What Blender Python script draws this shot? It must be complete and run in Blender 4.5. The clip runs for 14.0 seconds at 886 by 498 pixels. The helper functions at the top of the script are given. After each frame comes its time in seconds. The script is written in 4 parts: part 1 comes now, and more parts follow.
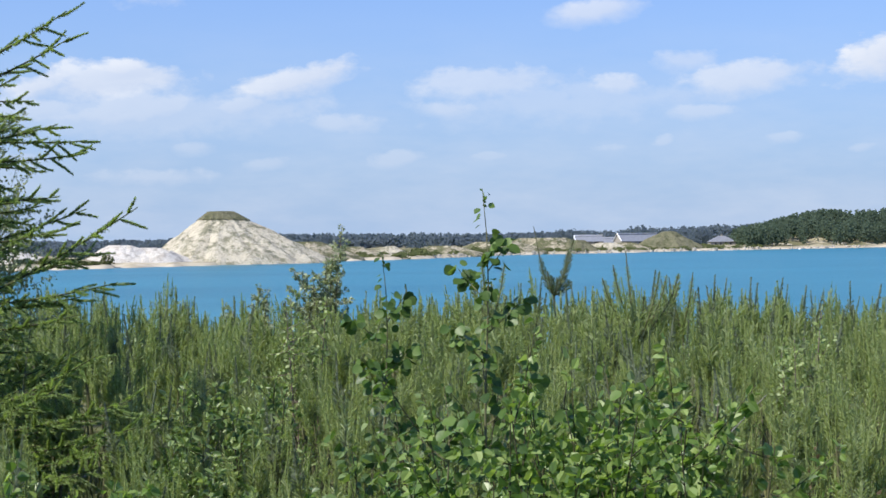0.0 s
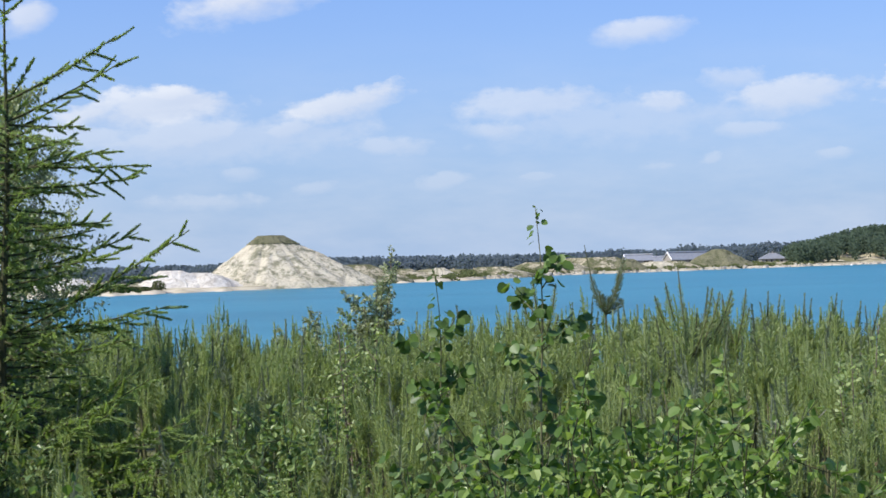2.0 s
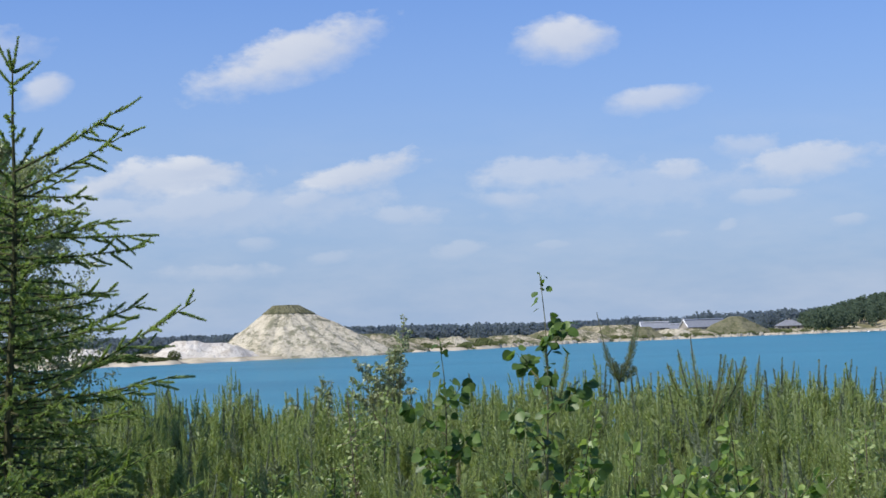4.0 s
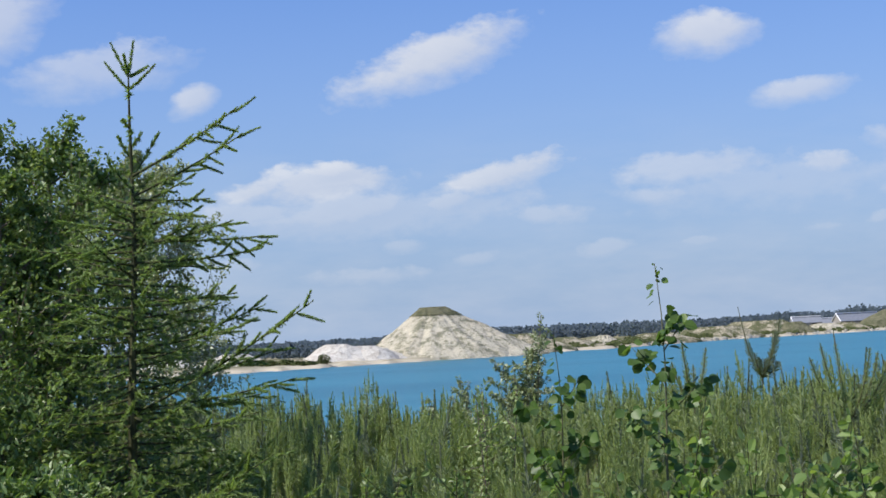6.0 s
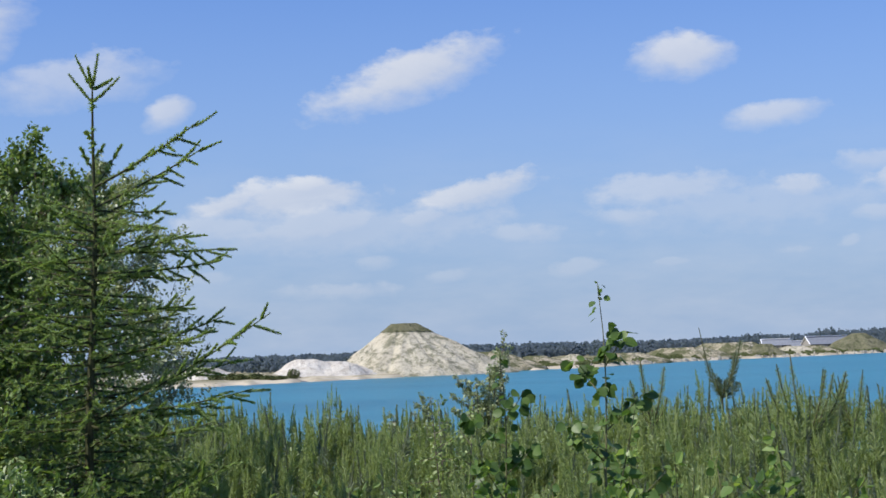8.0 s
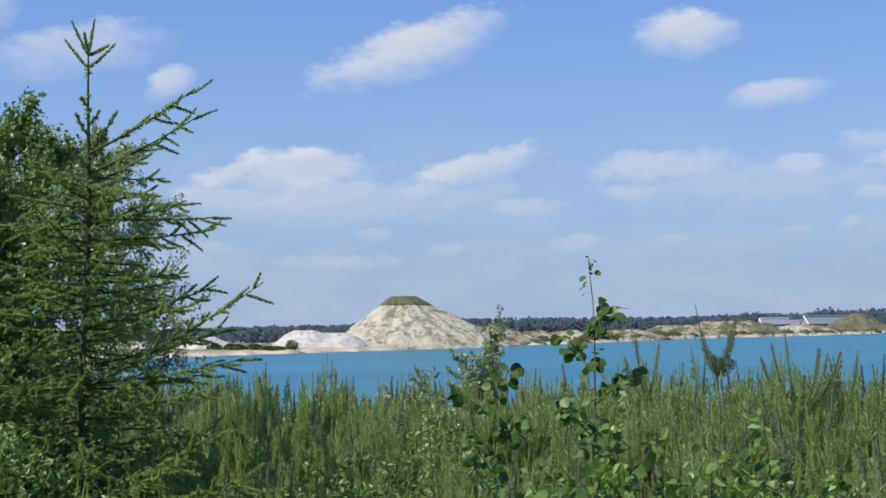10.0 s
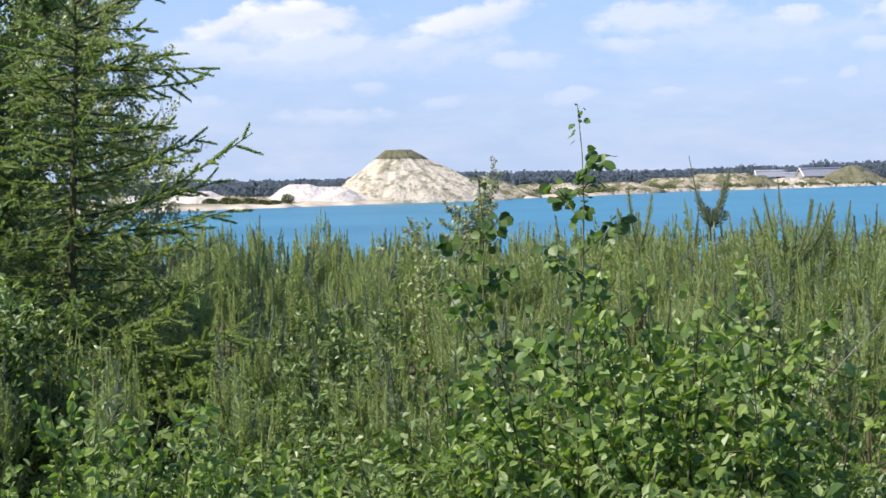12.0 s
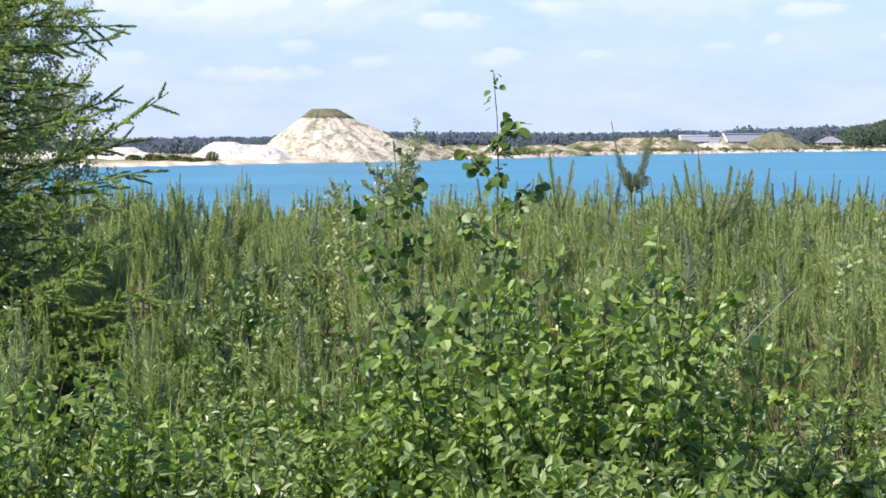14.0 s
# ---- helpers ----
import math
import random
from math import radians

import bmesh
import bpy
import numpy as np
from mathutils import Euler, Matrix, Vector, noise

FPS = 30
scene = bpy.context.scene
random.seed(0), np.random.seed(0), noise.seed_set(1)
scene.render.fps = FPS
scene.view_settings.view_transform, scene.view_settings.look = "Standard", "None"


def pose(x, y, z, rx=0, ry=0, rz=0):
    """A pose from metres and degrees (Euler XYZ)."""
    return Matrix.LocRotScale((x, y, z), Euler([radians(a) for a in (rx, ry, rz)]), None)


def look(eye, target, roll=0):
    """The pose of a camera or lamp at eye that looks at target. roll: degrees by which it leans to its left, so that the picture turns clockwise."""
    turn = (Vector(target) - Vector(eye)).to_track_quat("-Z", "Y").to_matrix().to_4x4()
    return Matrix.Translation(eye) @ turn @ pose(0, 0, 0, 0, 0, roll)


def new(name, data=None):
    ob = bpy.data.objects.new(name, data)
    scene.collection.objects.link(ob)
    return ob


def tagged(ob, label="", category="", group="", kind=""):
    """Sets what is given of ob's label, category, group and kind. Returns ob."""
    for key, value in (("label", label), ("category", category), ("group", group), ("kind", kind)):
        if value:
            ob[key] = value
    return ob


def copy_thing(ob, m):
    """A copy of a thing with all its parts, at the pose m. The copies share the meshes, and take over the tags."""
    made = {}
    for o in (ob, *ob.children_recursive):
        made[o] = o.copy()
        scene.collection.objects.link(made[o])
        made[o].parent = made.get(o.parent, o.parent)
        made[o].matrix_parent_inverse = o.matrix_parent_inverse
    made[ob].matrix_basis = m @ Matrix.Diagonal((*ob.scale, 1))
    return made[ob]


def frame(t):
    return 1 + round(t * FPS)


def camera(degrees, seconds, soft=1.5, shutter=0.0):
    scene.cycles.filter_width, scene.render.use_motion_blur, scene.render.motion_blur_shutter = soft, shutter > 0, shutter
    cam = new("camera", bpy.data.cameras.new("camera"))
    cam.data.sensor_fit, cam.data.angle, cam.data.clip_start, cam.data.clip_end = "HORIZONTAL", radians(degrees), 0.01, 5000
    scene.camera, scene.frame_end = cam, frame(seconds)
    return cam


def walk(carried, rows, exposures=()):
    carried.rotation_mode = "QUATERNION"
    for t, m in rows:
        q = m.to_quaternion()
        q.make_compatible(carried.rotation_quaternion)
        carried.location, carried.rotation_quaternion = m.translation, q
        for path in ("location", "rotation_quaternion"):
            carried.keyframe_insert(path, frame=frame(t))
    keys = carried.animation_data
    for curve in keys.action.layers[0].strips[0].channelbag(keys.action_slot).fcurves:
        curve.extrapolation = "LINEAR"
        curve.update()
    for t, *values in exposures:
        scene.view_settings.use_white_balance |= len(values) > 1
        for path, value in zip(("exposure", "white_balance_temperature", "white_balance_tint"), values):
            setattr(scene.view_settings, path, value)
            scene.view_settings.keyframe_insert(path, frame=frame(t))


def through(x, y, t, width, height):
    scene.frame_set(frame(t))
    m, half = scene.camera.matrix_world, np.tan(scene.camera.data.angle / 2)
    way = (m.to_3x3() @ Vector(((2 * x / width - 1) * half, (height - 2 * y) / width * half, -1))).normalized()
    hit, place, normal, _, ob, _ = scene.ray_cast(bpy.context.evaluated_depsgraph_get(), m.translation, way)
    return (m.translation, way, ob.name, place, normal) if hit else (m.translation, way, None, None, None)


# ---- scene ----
cam = camera(30.0, 14.0, soft=1.6)
PATH = [
    (0, (0.005, -0.227, 1.614), (0.06, 1.772, 1.604), -0.7),
    (0.5, (0.0, -0.2, 1.609), (0.023, 1.8, 1.606), -0.6),
    (1, (-0.006, -0.166, 1.6), (-0.006, 1.834, 1.601), -0.8),
    (1.5, (-0.007, -0.168, 1.599), (-0.007, 1.832, 1.606), -1.1),
    (2, (-0.012, -0.178, 1.598), (-0.016, 1.822, 1.615), -1.5),
    (2.5, (-0.005, -0.164, 1.602), (-0.006, 1.836, 1.633), -1.5),
    (3, (-0.009, -0.174, 1.604), (-0.033, 1.825, 1.667), -1.7),
    (3.5, (0.011, -0.168, 1.592), (-0.017, 1.829, 1.686), -1.8),
    (3.7, (0.024, -0.164, 1.591), (0.013, 1.834, 1.69), -1.7),
    (5.8, (0.176, 0.187, 1.575), (-0.021, 2.175, 1.682), -3.3),
    (6, (0.202, 0.141, 1.568), (0.006, 2.128, 1.676), -2.9),
    (6.5, (0.244, 0.068, 1.558), (0.039, 2.054, 1.67), -2.1),
    (7, (0.295, -0.044, 1.553), (0.131, 1.946, 1.675), -2.2),
    (7.2, (0.304, -0.034, 1.554), (0.131, 1.954, 1.682), -2.2),
    (9.3, (0.361, -0.04, 1.529), (0.223, 1.951, 1.646), -1.5),
    (9.5, (0.364, -0.032, 1.538), (0.222, 1.96, 1.645), -1.4),
    (10, (0.371, -0.012, 1.539), (0.208, 1.979, 1.634), -1.0),
    (10.5, (0.377, -0.008, 1.532), (0.21, 1.985, 1.544), -1.5),
    (11, (0.379, -0.01, 1.525), (0.178, 1.979, 1.503), -1.2),
    (11.5, (0.38, 0.0, 1.52), (0.215, 1.992, 1.449), -1.0),
    (12, (0.401, 0.031, 1.516), (0.24, 2.022, 1.434), -1.2),
    (12.5, (0.42, 0.043, 1.523), (0.289, 2.037, 1.439), -1.5),
    (13, (0.439, 0.049, 1.529), (0.335, 2.045, 1.442), -1.6),
    (13.5, (0.445, 0.05, 1.536), (0.376, 2.045, 1.408), -1.0),
    (14, (0.453, 0.069, 1.539), (0.382, 2.063, 1.408), -0.3),
]
EXPOSURE = [(0, 0.3, 6500, 10), (1.5, 0.28, 6500, 10), (3, 0.2, 6500, 10), (3.7, 0.05, 6500, 10), (5.8, 0.06, 6500, 10), (10, 0.03, 6500, 10), (11, 0.18, 6570, 11), (11.5, 0.39, 6660, 13), (12, 0.54, 6750, 15), (13.2, 0.69, 6860, 16), (14, 0.78, 6860, 16)]
walk(cam, [(t, look(eye, target, roll)) for t, eye, target, roll in PATH], EXPOSURE)

# ---- world, sun ----
SUN_AZ, SUN_EL = -118.0, 50.0          # bearing from +y towards +x, and height, in degrees


def toward(a, e):
    """The unit way with bearing a (degrees from +y towards +x) and elevation e."""
    a, e = radians(a), radians(e)
    return Vector((math.sin(a) * math.cos(e), math.cos(a) * math.cos(e), math.sin(e)))


# clouds: bearing, elevation, half length, half height, rise to the right, thickness
HIGH_CLOUDS = (
    (-5.9, 9.5, 3.7, 1, 19, 1), (3.65, 9.9, 1.95, 0.85, 2, 0.95), (6.8, 7.75, 1.9, 0.5, 5, 0.75),
    (-20.3, 11.2, 1.9, 1.3, 30, 0.75), (-17, 9.6, 3.3, 1, 8, 0.6), (-14, 8.5, 1, 0.6, 25, 0.8),
)
BANK_CLOUDS = (
    (-11.9, 5.35, 1.8, 0.6, 18, 0.84), (-9.4, 5.95, 1.5, 0.35, 6, 0.9),
    (-9.9, 5.4, 3.4, 0.8, 5, 0.82), (-8.9, 4.5, 3, 0.6, 8, 0.6), (-12.2, 4.5, 2.2, 0.6, 0, 0.55), (-8.5, 4.3, 6.5, 1.05, 2, 0.42), (5.5, 4.6, 6.5, 0.95, 2, 0.36),
    (-3.6, 5.45, 2.5, 0.62, 13, 0.86), (-5.3, 4.7, 1.2, 0.4, 10, 0.6), (3.5, 5.3, 3.2, 0.85, 5, 0.58),
    (7.7, 5.25, 1.3, 0.5, 0, 0.66), (1.9, 4.5, 1.8, 0.45, 0, 0.52), (12.2, 5.4, 2.7, 0.75, 6, 0.74),
    (16.6, 6, 2.1, 0.85, 22, 1), (10, 6, 1.4, 0.5, 0, 0.5),
)
LOW_CLOUDS = (
    (-6.9, 3.25, 0.9, 0.3, 5, 0.36), (-4.4, 2.7, 1, 0.32, 8, 0.33), (-0.05, 2.75, 1.2, 0.36, 8, 0.38),
    (-8.4, 2.25, 2.2, 0.4, 0, 0.42), (-1.7, 4.05, 1.7, 0.42, 3, 0.48), (3.2, 2.85, 0.8, 0.2, 0, 0.33),
    (13.2, 3.35, 0.9, 0.24, 4, 0.38), (7.5, 3.1, 0.9, 0.28, 4, 0.36), (9.2, 3.25, 0.6, 0.25, 8, 0.38),
    (10.6, 4.25, 1.4, 0.3, 0, 0.48), (15.8, 2.95, 0.7, 0.2, 8, 0.33), (-13, 2.8, 1.4, 0.35, 0, 0.33),
)


def make_world():
    w = bpy.data.worlds.new("sky")
    scene.world = w
    w.use_nodes = True
    t, L = w.node_tree, w.node_tree.links
    t.nodes.clear()

    def math_node(op, a, b=None, c=None, clamp=False):
        n = t.nodes.new("ShaderNodeMath")
        n.operation, n.use_clamp = op, clamp
        for i, v in enumerate((a, b, c)):
            if v is None:
                continue
            if isinstance(v, (int, float)):
                n.inputs[i].default_value = v
            else:
                L.new(v, n.inputs[i])
        return n.outputs[0]

    sky = t.nodes.new("ShaderNodeTexSky")
    sky.sky_type, sky.sun_disc = "NISHITA", False
    sky.sun_elevation, sky.sun_rotation = radians(SUN_EL), radians(SUN_AZ)
    sky.altitude, sky.air_density, sky.dust_density, sky.ozone_density = 20, 1.0, 0.6, 2.0
    coord = t.nodes.new("ShaderNodeTexCoord").outputs["Generated"]
    sep = t.nodes.new("ShaderNodeSeparateXYZ")
    L.new(coord, sep.inputs[0])
    az = math_node("MULTIPLY", math_node("ARCTAN2", sep.outputs[0], sep.outputs[1]), 57.2958)
    el = math_node("MULTIPLY", math_node("ARCSINE", sep.outputs[2]), 57.2958)

    def noise_node(scale, detail, rough, stretch):
        m = t.nodes.new("ShaderNodeMapping")
        m.inputs["Scale"].default_value = (1, 1, stretch)
        L.new(coord, m.inputs[0])
        n = t.nodes.new("ShaderNodeTexNoise")
        n.inputs["Scale"].default_value, n.inputs["Detail"].default_value, n.inputs["Roughness"].default_value = scale, detail, rough
        L.new(m.outputs[0], n.inputs["Vector"])
        return n.outputs["Fac"]

    big, fine = noise_node(22, 5, 0.55, 2.0), noise_node(75, 5, 0.6, 1.8)
    rag = math_node("ADD", math_node("MULTIPLY", math_node("SUBTRACT", big, 0.5), 1.9), math_node("MULTIPLY", math_node("SUBTRACT", fine, 0.5), 1.3))
    total, lift = None, None
    for a, e, ra, re, tilt, thick in HIGH_CLOUDS + BANK_CLOUDS + LOW_CLOUDS:
        torn = 0.55 if e > 6.5 else 0.8
        c, s = math.cos(radians(tilt)), math.sin(radians(tilt))
        da, de = math_node("SUBTRACT", az, a), math_node("SUBTRACT", el, e)
        u = math_node("MULTIPLY_ADD", da, c / ra, math_node("MULTIPLY", de, s / ra))
        v = math_node("MULTIPLY_ADD", de, c / re, math_node("MULTIPLY", da, -s / re))
        r = math_node("SQRT", math_node("ADD", math_node("MULTIPLY", u, u), math_node("MULTIPLY", v, v)))
        d = math_node("SUBTRACT", math_node("ADD", 1.05, math_node("MULTIPLY", rag, torn)), r)
        d = math_node("MULTIPLY", math_node("SMOOTH_MIN", math_node("MAXIMUM", math_node("MULTIPLY", d, math_node("MULTIPLY_ADD", math_node("MULTIPLY_ADD", v, 0.8, 0.15, clamp=True), 1.9, 1.15)), 0.0), 1.0, 0.35), thick)
        top = math_node("MULTIPLY", math_node("ADD", math_node("MULTIPLY", v, 0.5), math_node("MULTIPLY", u, -0.15)), d)
        total = d if total is None else math_node("MAXIMUM", total, d)
        lift = top if lift is None else math_node("ADD", lift, top)
    # fair-weather cloud over the rest of the sky
    rest = math_node("MULTIPLY", math_node("SUBTRACT", noise_node(3.2, 6, 0.6, 2.5), 0.56), 5.0, clamp=True)
    high = math_node("MULTIPLY", math_node("SUBTRACT", el, 12.5), 0.4, clamp=True)
    side = math_node("MULTIPLY", math_node("SUBTRACT", math_node("ABSOLUTE", math_node("ADD", az, 2.0)), 24), 0.2, clamp=True)
    total = math_node("MAXIMUM", total, math_node("MULTIPLY", rest, math_node("MAXIMUM", high, side)))
    # thin veil towards the horizon
    veil = math_node("MULTIPLY", math_node("SUBTRACT", noise_node(14, 5, 0.6, 3.5), 0.36), 0.95, clamp=True)
    low = math_node("SUBTRACT", 1.0, math_node("MULTIPLY", math_node("SUBTRACT", el, 1.0), 0.14), clamp=True)
    total = math_node("MAXIMUM", total, math_node("MULTIPLY", veil, low))
    total = math_node("MULTIPLY", total, 0.84, clamp=True)
    shade = math_node("ADD", 0.55, math_node("ADD", math_node("MULTIPLY", lift, 0.75), math_node("MULTIPLY", math_node("SUBTRACT", fine, 0.5), 0.25)), clamp=True)
    tone = t.nodes.new("ShaderNodeMix")
    tone.data_type = "RGBA"
    tone.inputs["A"].default_value, tone.inputs["B"].default_value = CLOUD_DARK, CLOUD_LIGHT
    L.new(shade, tone.inputs["Factor"])
    tint = t.nodes.new("ShaderNodeMix")
    tint.data_type, tint.blend_type = "RGBA", "MULTIPLY"
    tint.inputs["Factor"].default_value = 1.0
    tint.inputs["B"].default_value = SKY_TINT
    L.new(sky.outputs[0], tint.inputs["A"])
    pale = t.nodes.new("ShaderNodeMix")
    pale.data_type = "RGBA"
    L.new(math_node("POWER", math_node("SUBTRACT", 1.0, math_node("MULTIPLY", math_node("MAXIMUM", el, 0.0), 1 / 17), clamp=True), 1.3), pale.inputs["Factor"])
    L.new(tint.outputs["Result"], pale.inputs["A"])
    pale.inputs["B"].default_value = SKY_LOW
    mix = t.nodes.new("ShaderNodeMix")
    mix.data_type = "RGBA"
    L.new(total, mix.inputs["Factor"])
    L.new(pale.outputs["Result"], mix.inputs["A"])
    L.new(tone.outputs["Result"], mix.inputs["B"])
    bg = t.nodes.new("ShaderNodeBackground")
    bg.inputs["Strength"].default_value = SKY_STRENGTH
    L.new(mix.outputs["Result"], bg.inputs["Color"])
    out = t.nodes.new("ShaderNodeOutputWorld")
    L.new(bg.outputs[0], out.inputs[0])


SKY_STRENGTH = 0.091
SKY_TINT = (0.68, 1.0, 1.66, 1)
SKY_LOW = (3.75, 5.0, 7.1, 1)
CLOUD_DARK, CLOUD_LIGHT = (5.1, 5.8, 7.4, 1), (8.5, 8.65, 9.0, 1)
make_world()
sun = new("sun", bpy.data.lights.new("sun", "SUN"))
sun.data.energy, sun.data.angle, sun.data.color = 5.0, radians(0.53), (1.0, 0.95, 0.87)
sun.matrix_basis = look(toward(SUN_AZ, SUN_EL) * 60, (0, 0, 0))


# ---- materials ----
def material(name, build, rough=0.8, spec=0.3):
    m = bpy.data.materials.new(name)
    m.use_nodes = True
    t = m.node_tree
    b = t.nodes["Principled BSDF"]
    b.inputs["Roughness"].default_value = rough
    b.inputs["Specular IOR Level"].default_value = spec
    build(t, t.nodes, t.links, b)
    return m


def noise_fac(t, scale, detail=6, rough=0.6, stretch=(1, 1, 1), coords="Object"):
    co = t.nodes.new("ShaderNodeTexCoord")
    mp = t.nodes.new("ShaderNodeMapping")
    mp.inputs["Scale"].default_value = stretch
    n = t.nodes.new("ShaderNodeTexNoise")
    n.inputs["Scale"].default_value, n.inputs["Detail"].default_value, n.inputs["Roughness"].default_value = scale, detail, rough
    t.links.new(co.outputs[coords], mp.inputs[0])
    t.links.new(mp.outputs[0], n.inputs["Vector"])
    return n.outputs["Fac"]


def ramp(t, fac, *stops):
    r = t.nodes.new("ShaderNodeValToRGB")
    while len(r.color_ramp.elements) < len(stops):
        r.color_ramp.elements.new(0.5)
    for e, (p, c) in zip(r.color_ramp.elements, stops):
        e.position, e.color = p, (*c, 1)
    t.links.new(fac, r.inputs[0])
    return r.outputs[0]


def blend(t, fac, a, b, kind="MIX"):
    m = t.nodes.new("ShaderNodeMix")
    m.data_type, m.blend_type = "RGBA", kind
    for key, v in (("Factor", fac), ("A", a), ("B", b)):
        if isinstance(v, (int, float)):
            m.inputs[key].default_value = v
        elif isinstance(v, tuple):
            m.inputs[key].default_value = (*v, 1)
        else:
            t.links.new(v, m.inputs[key])
    return m.outputs["Result"]


def bump(t, b, height, strength, distance):
    n = t.nodes.new("ShaderNodeBump")
    n.inputs["Strength"].default_value, n.inputs["Distance"].default_value = strength, distance
    t.links.new(height, n.inputs["Height"])
    t.links.new(n.outputs[0], b.inputs["Normal"])


def leaf_material(name, dark, mid, light, through=0.3, rough=0.5, spec=0.4, own=False):
    """Leaves: each piece varies in tone, and some light passes through the blade."""
    def build(t, N, L, b):
        g = N.new("ShaderNodeObjectInfo" if own else "ShaderNodeNewGeometry")
        rnd = g.outputs["Random" if own else "Random Per Island"]
        col = ramp(t, rnd, (0.0, dark), (0.5, mid), (1.0, light))
        patch = noise_fac(t, 2.2, 3, 0.6, coords="Generated" if own else "Object")
        col = blend(t, ramp(t, patch, (0.35, (0, 0, 0)), (0.7, (1, 1, 1))), col, blend(t, 1.0, col, (0.86, 0.93, 0.72), "MULTIPLY"))
        L.new(col, b.inputs["Base Color"])
        tr = N.new("ShaderNodeBsdfTranslucent")
        L.new(blend(t, 1.0, col, (1.15, 1.25, 0.55), "MULTIPLY"), tr.inputs["Color"])
        mx = N.new("ShaderNodeMixShader")
        mx.inputs[0].default_value = through
        L.new(b.outputs[0], mx.inputs[1])
        L.new(tr.outputs[0], mx.inputs[2])
        L.new(mx.outputs[0], N["Material Output"].inputs[0])
    return material(name, build, rough, spec)


def bark_material(name, a, b_, scale=30):
    def build(t, N, L, b):
        f = noise_fac(t, scale, 6, 0.7, (1, 1, 0.3))
        L.new(ramp(t, f, (0.3, a), (0.7, b_)), b.inputs["Base Color"])
        bump(t, b, f, 0.6, 0.01)
    return material(name, build, 0.85, 0.2)


ASPEN = leaf_material("aspen_leaf", (0.0484, 0.0924, 0.0252), (0.0968, 0.167, 0.0416), (0.176, 0.26, 0.0726), 0.38, 0.42, 0.3, own=True)
SHRUB = leaf_material("shrub_leaf", (0.0674, 0.126, 0.033), (0.194, 0.292, 0.0758), (0.333, 0.413, 0.136), 0.45, 0.4, 0.42)
WILLOW = leaf_material("willow_leaf", (0.0809, 0.135, 0.0437), (0.211, 0.292, 0.0951), (0.368, 0.431, 0.194), 0.45, 0.38, 0.5)
BIRCH = leaf_material("birch_leaf", (0.168, 0.224, 0.0806), (0.291, 0.364, 0.141), (0.448, 0.504, 0.269), 0.36, 0.45, 0.4)
PINE = leaf_material("pine_needle", (0.232, 0.278, 0.135), (0.324, 0.372, 0.184), (0.416, 0.464, 0.252), 0.4, 0.5, 0.3)
PINE_OLD = leaf_material("pine_needle_old", (0.208, 0.256, 0.0966), (0.321, 0.377, 0.152), (0.416, 0.467, 0.215), 0.42, 0.5, 0.3)
PINE_GREY = leaf_material("pine_needle_grey", (0.137, 0.162, 0.107), (0.203, 0.235, 0.154), (0.278, 0.31, 0.202), 0.32, 0.55, 0.3)
GREY_BIRCH = leaf_material("grey_birch_leaf", (0.2, 0.225, 0.13), (0.33, 0.36, 0.22), (0.5, 0.52, 0.37), 0.3, 0.4, 0.55)
LARCH = leaf_material("larch_needle", (0.165, 0.23, 0.085), (0.29, 0.375, 0.145), (0.44, 0.52, 0.235), 0.44, 0.5, 0.3)
DARKLEAF = leaf_material("dark_leaf", (0.085, 0.14, 0.048), (0.18, 0.255, 0.085), (0.34, 0.41, 0.165), 0.38, 0.4, 0.5)
# pale blue-grey: distance haze is mixed into the leaf colour of the far trees
HAZED_WOODS = leaf_material("far_crown_hazed", (0.122, 0.151, 0.212), (0.133, 0.163, 0.222), (0.144, 0.174, 0.233), 0.42, 0.8, 0.1)
# green lightened and greyed, with a thinner haze put into the colour
HAZED_HILLWOOD = leaf_material("hill_crown_hazed", (0.0814, 0.111, 0.0862), (0.0974, 0.131, 0.0965), (0.114, 0.148, 0.109), 0.4, 0.8, 0.1)
SCRUBLEAF = leaf_material("scrub_leaf", (0.07, 0.085, 0.035), (0.105, 0.12, 0.05), (0.15, 0.16, 0.07), 0.1, 0.8, 0.1)
GRASS = leaf_material("grass_blade", (0.07, 0.10, 0.025), (0.12, 0.15, 0.045), (0.22, 0.21, 0.085), 0.25, 0.6, 0.3)
DEADLEAF = leaf_material("dead_brown_leaf", (0.045, 0.032, 0.018), (0.085, 0.06, 0.034), (0.15, 0.11, 0.065), 0.15, 0.8, 0.15)
BARK = bark_material("bark", (0.036, 0.04, 0.018), (0.088, 0.088, 0.04))
PINE_BARK = bark_material("young_pine_bark", (0.075, 0.08, 0.035), (0.15, 0.145, 0.07))
TWIG = bark_material("green_twig", (0.10, 0.11, 0.05), (0.22, 0.20, 0.10))
BIRCH_BARK = bark_material("young_birch_bark", (0.10, 0.075, 0.055), (0.26, 0.21, 0.17))
DEADWOOD = bark_material("grey_deadwood", (0.2, 0.19, 0.15), (0.36, 0.34, 0.28))


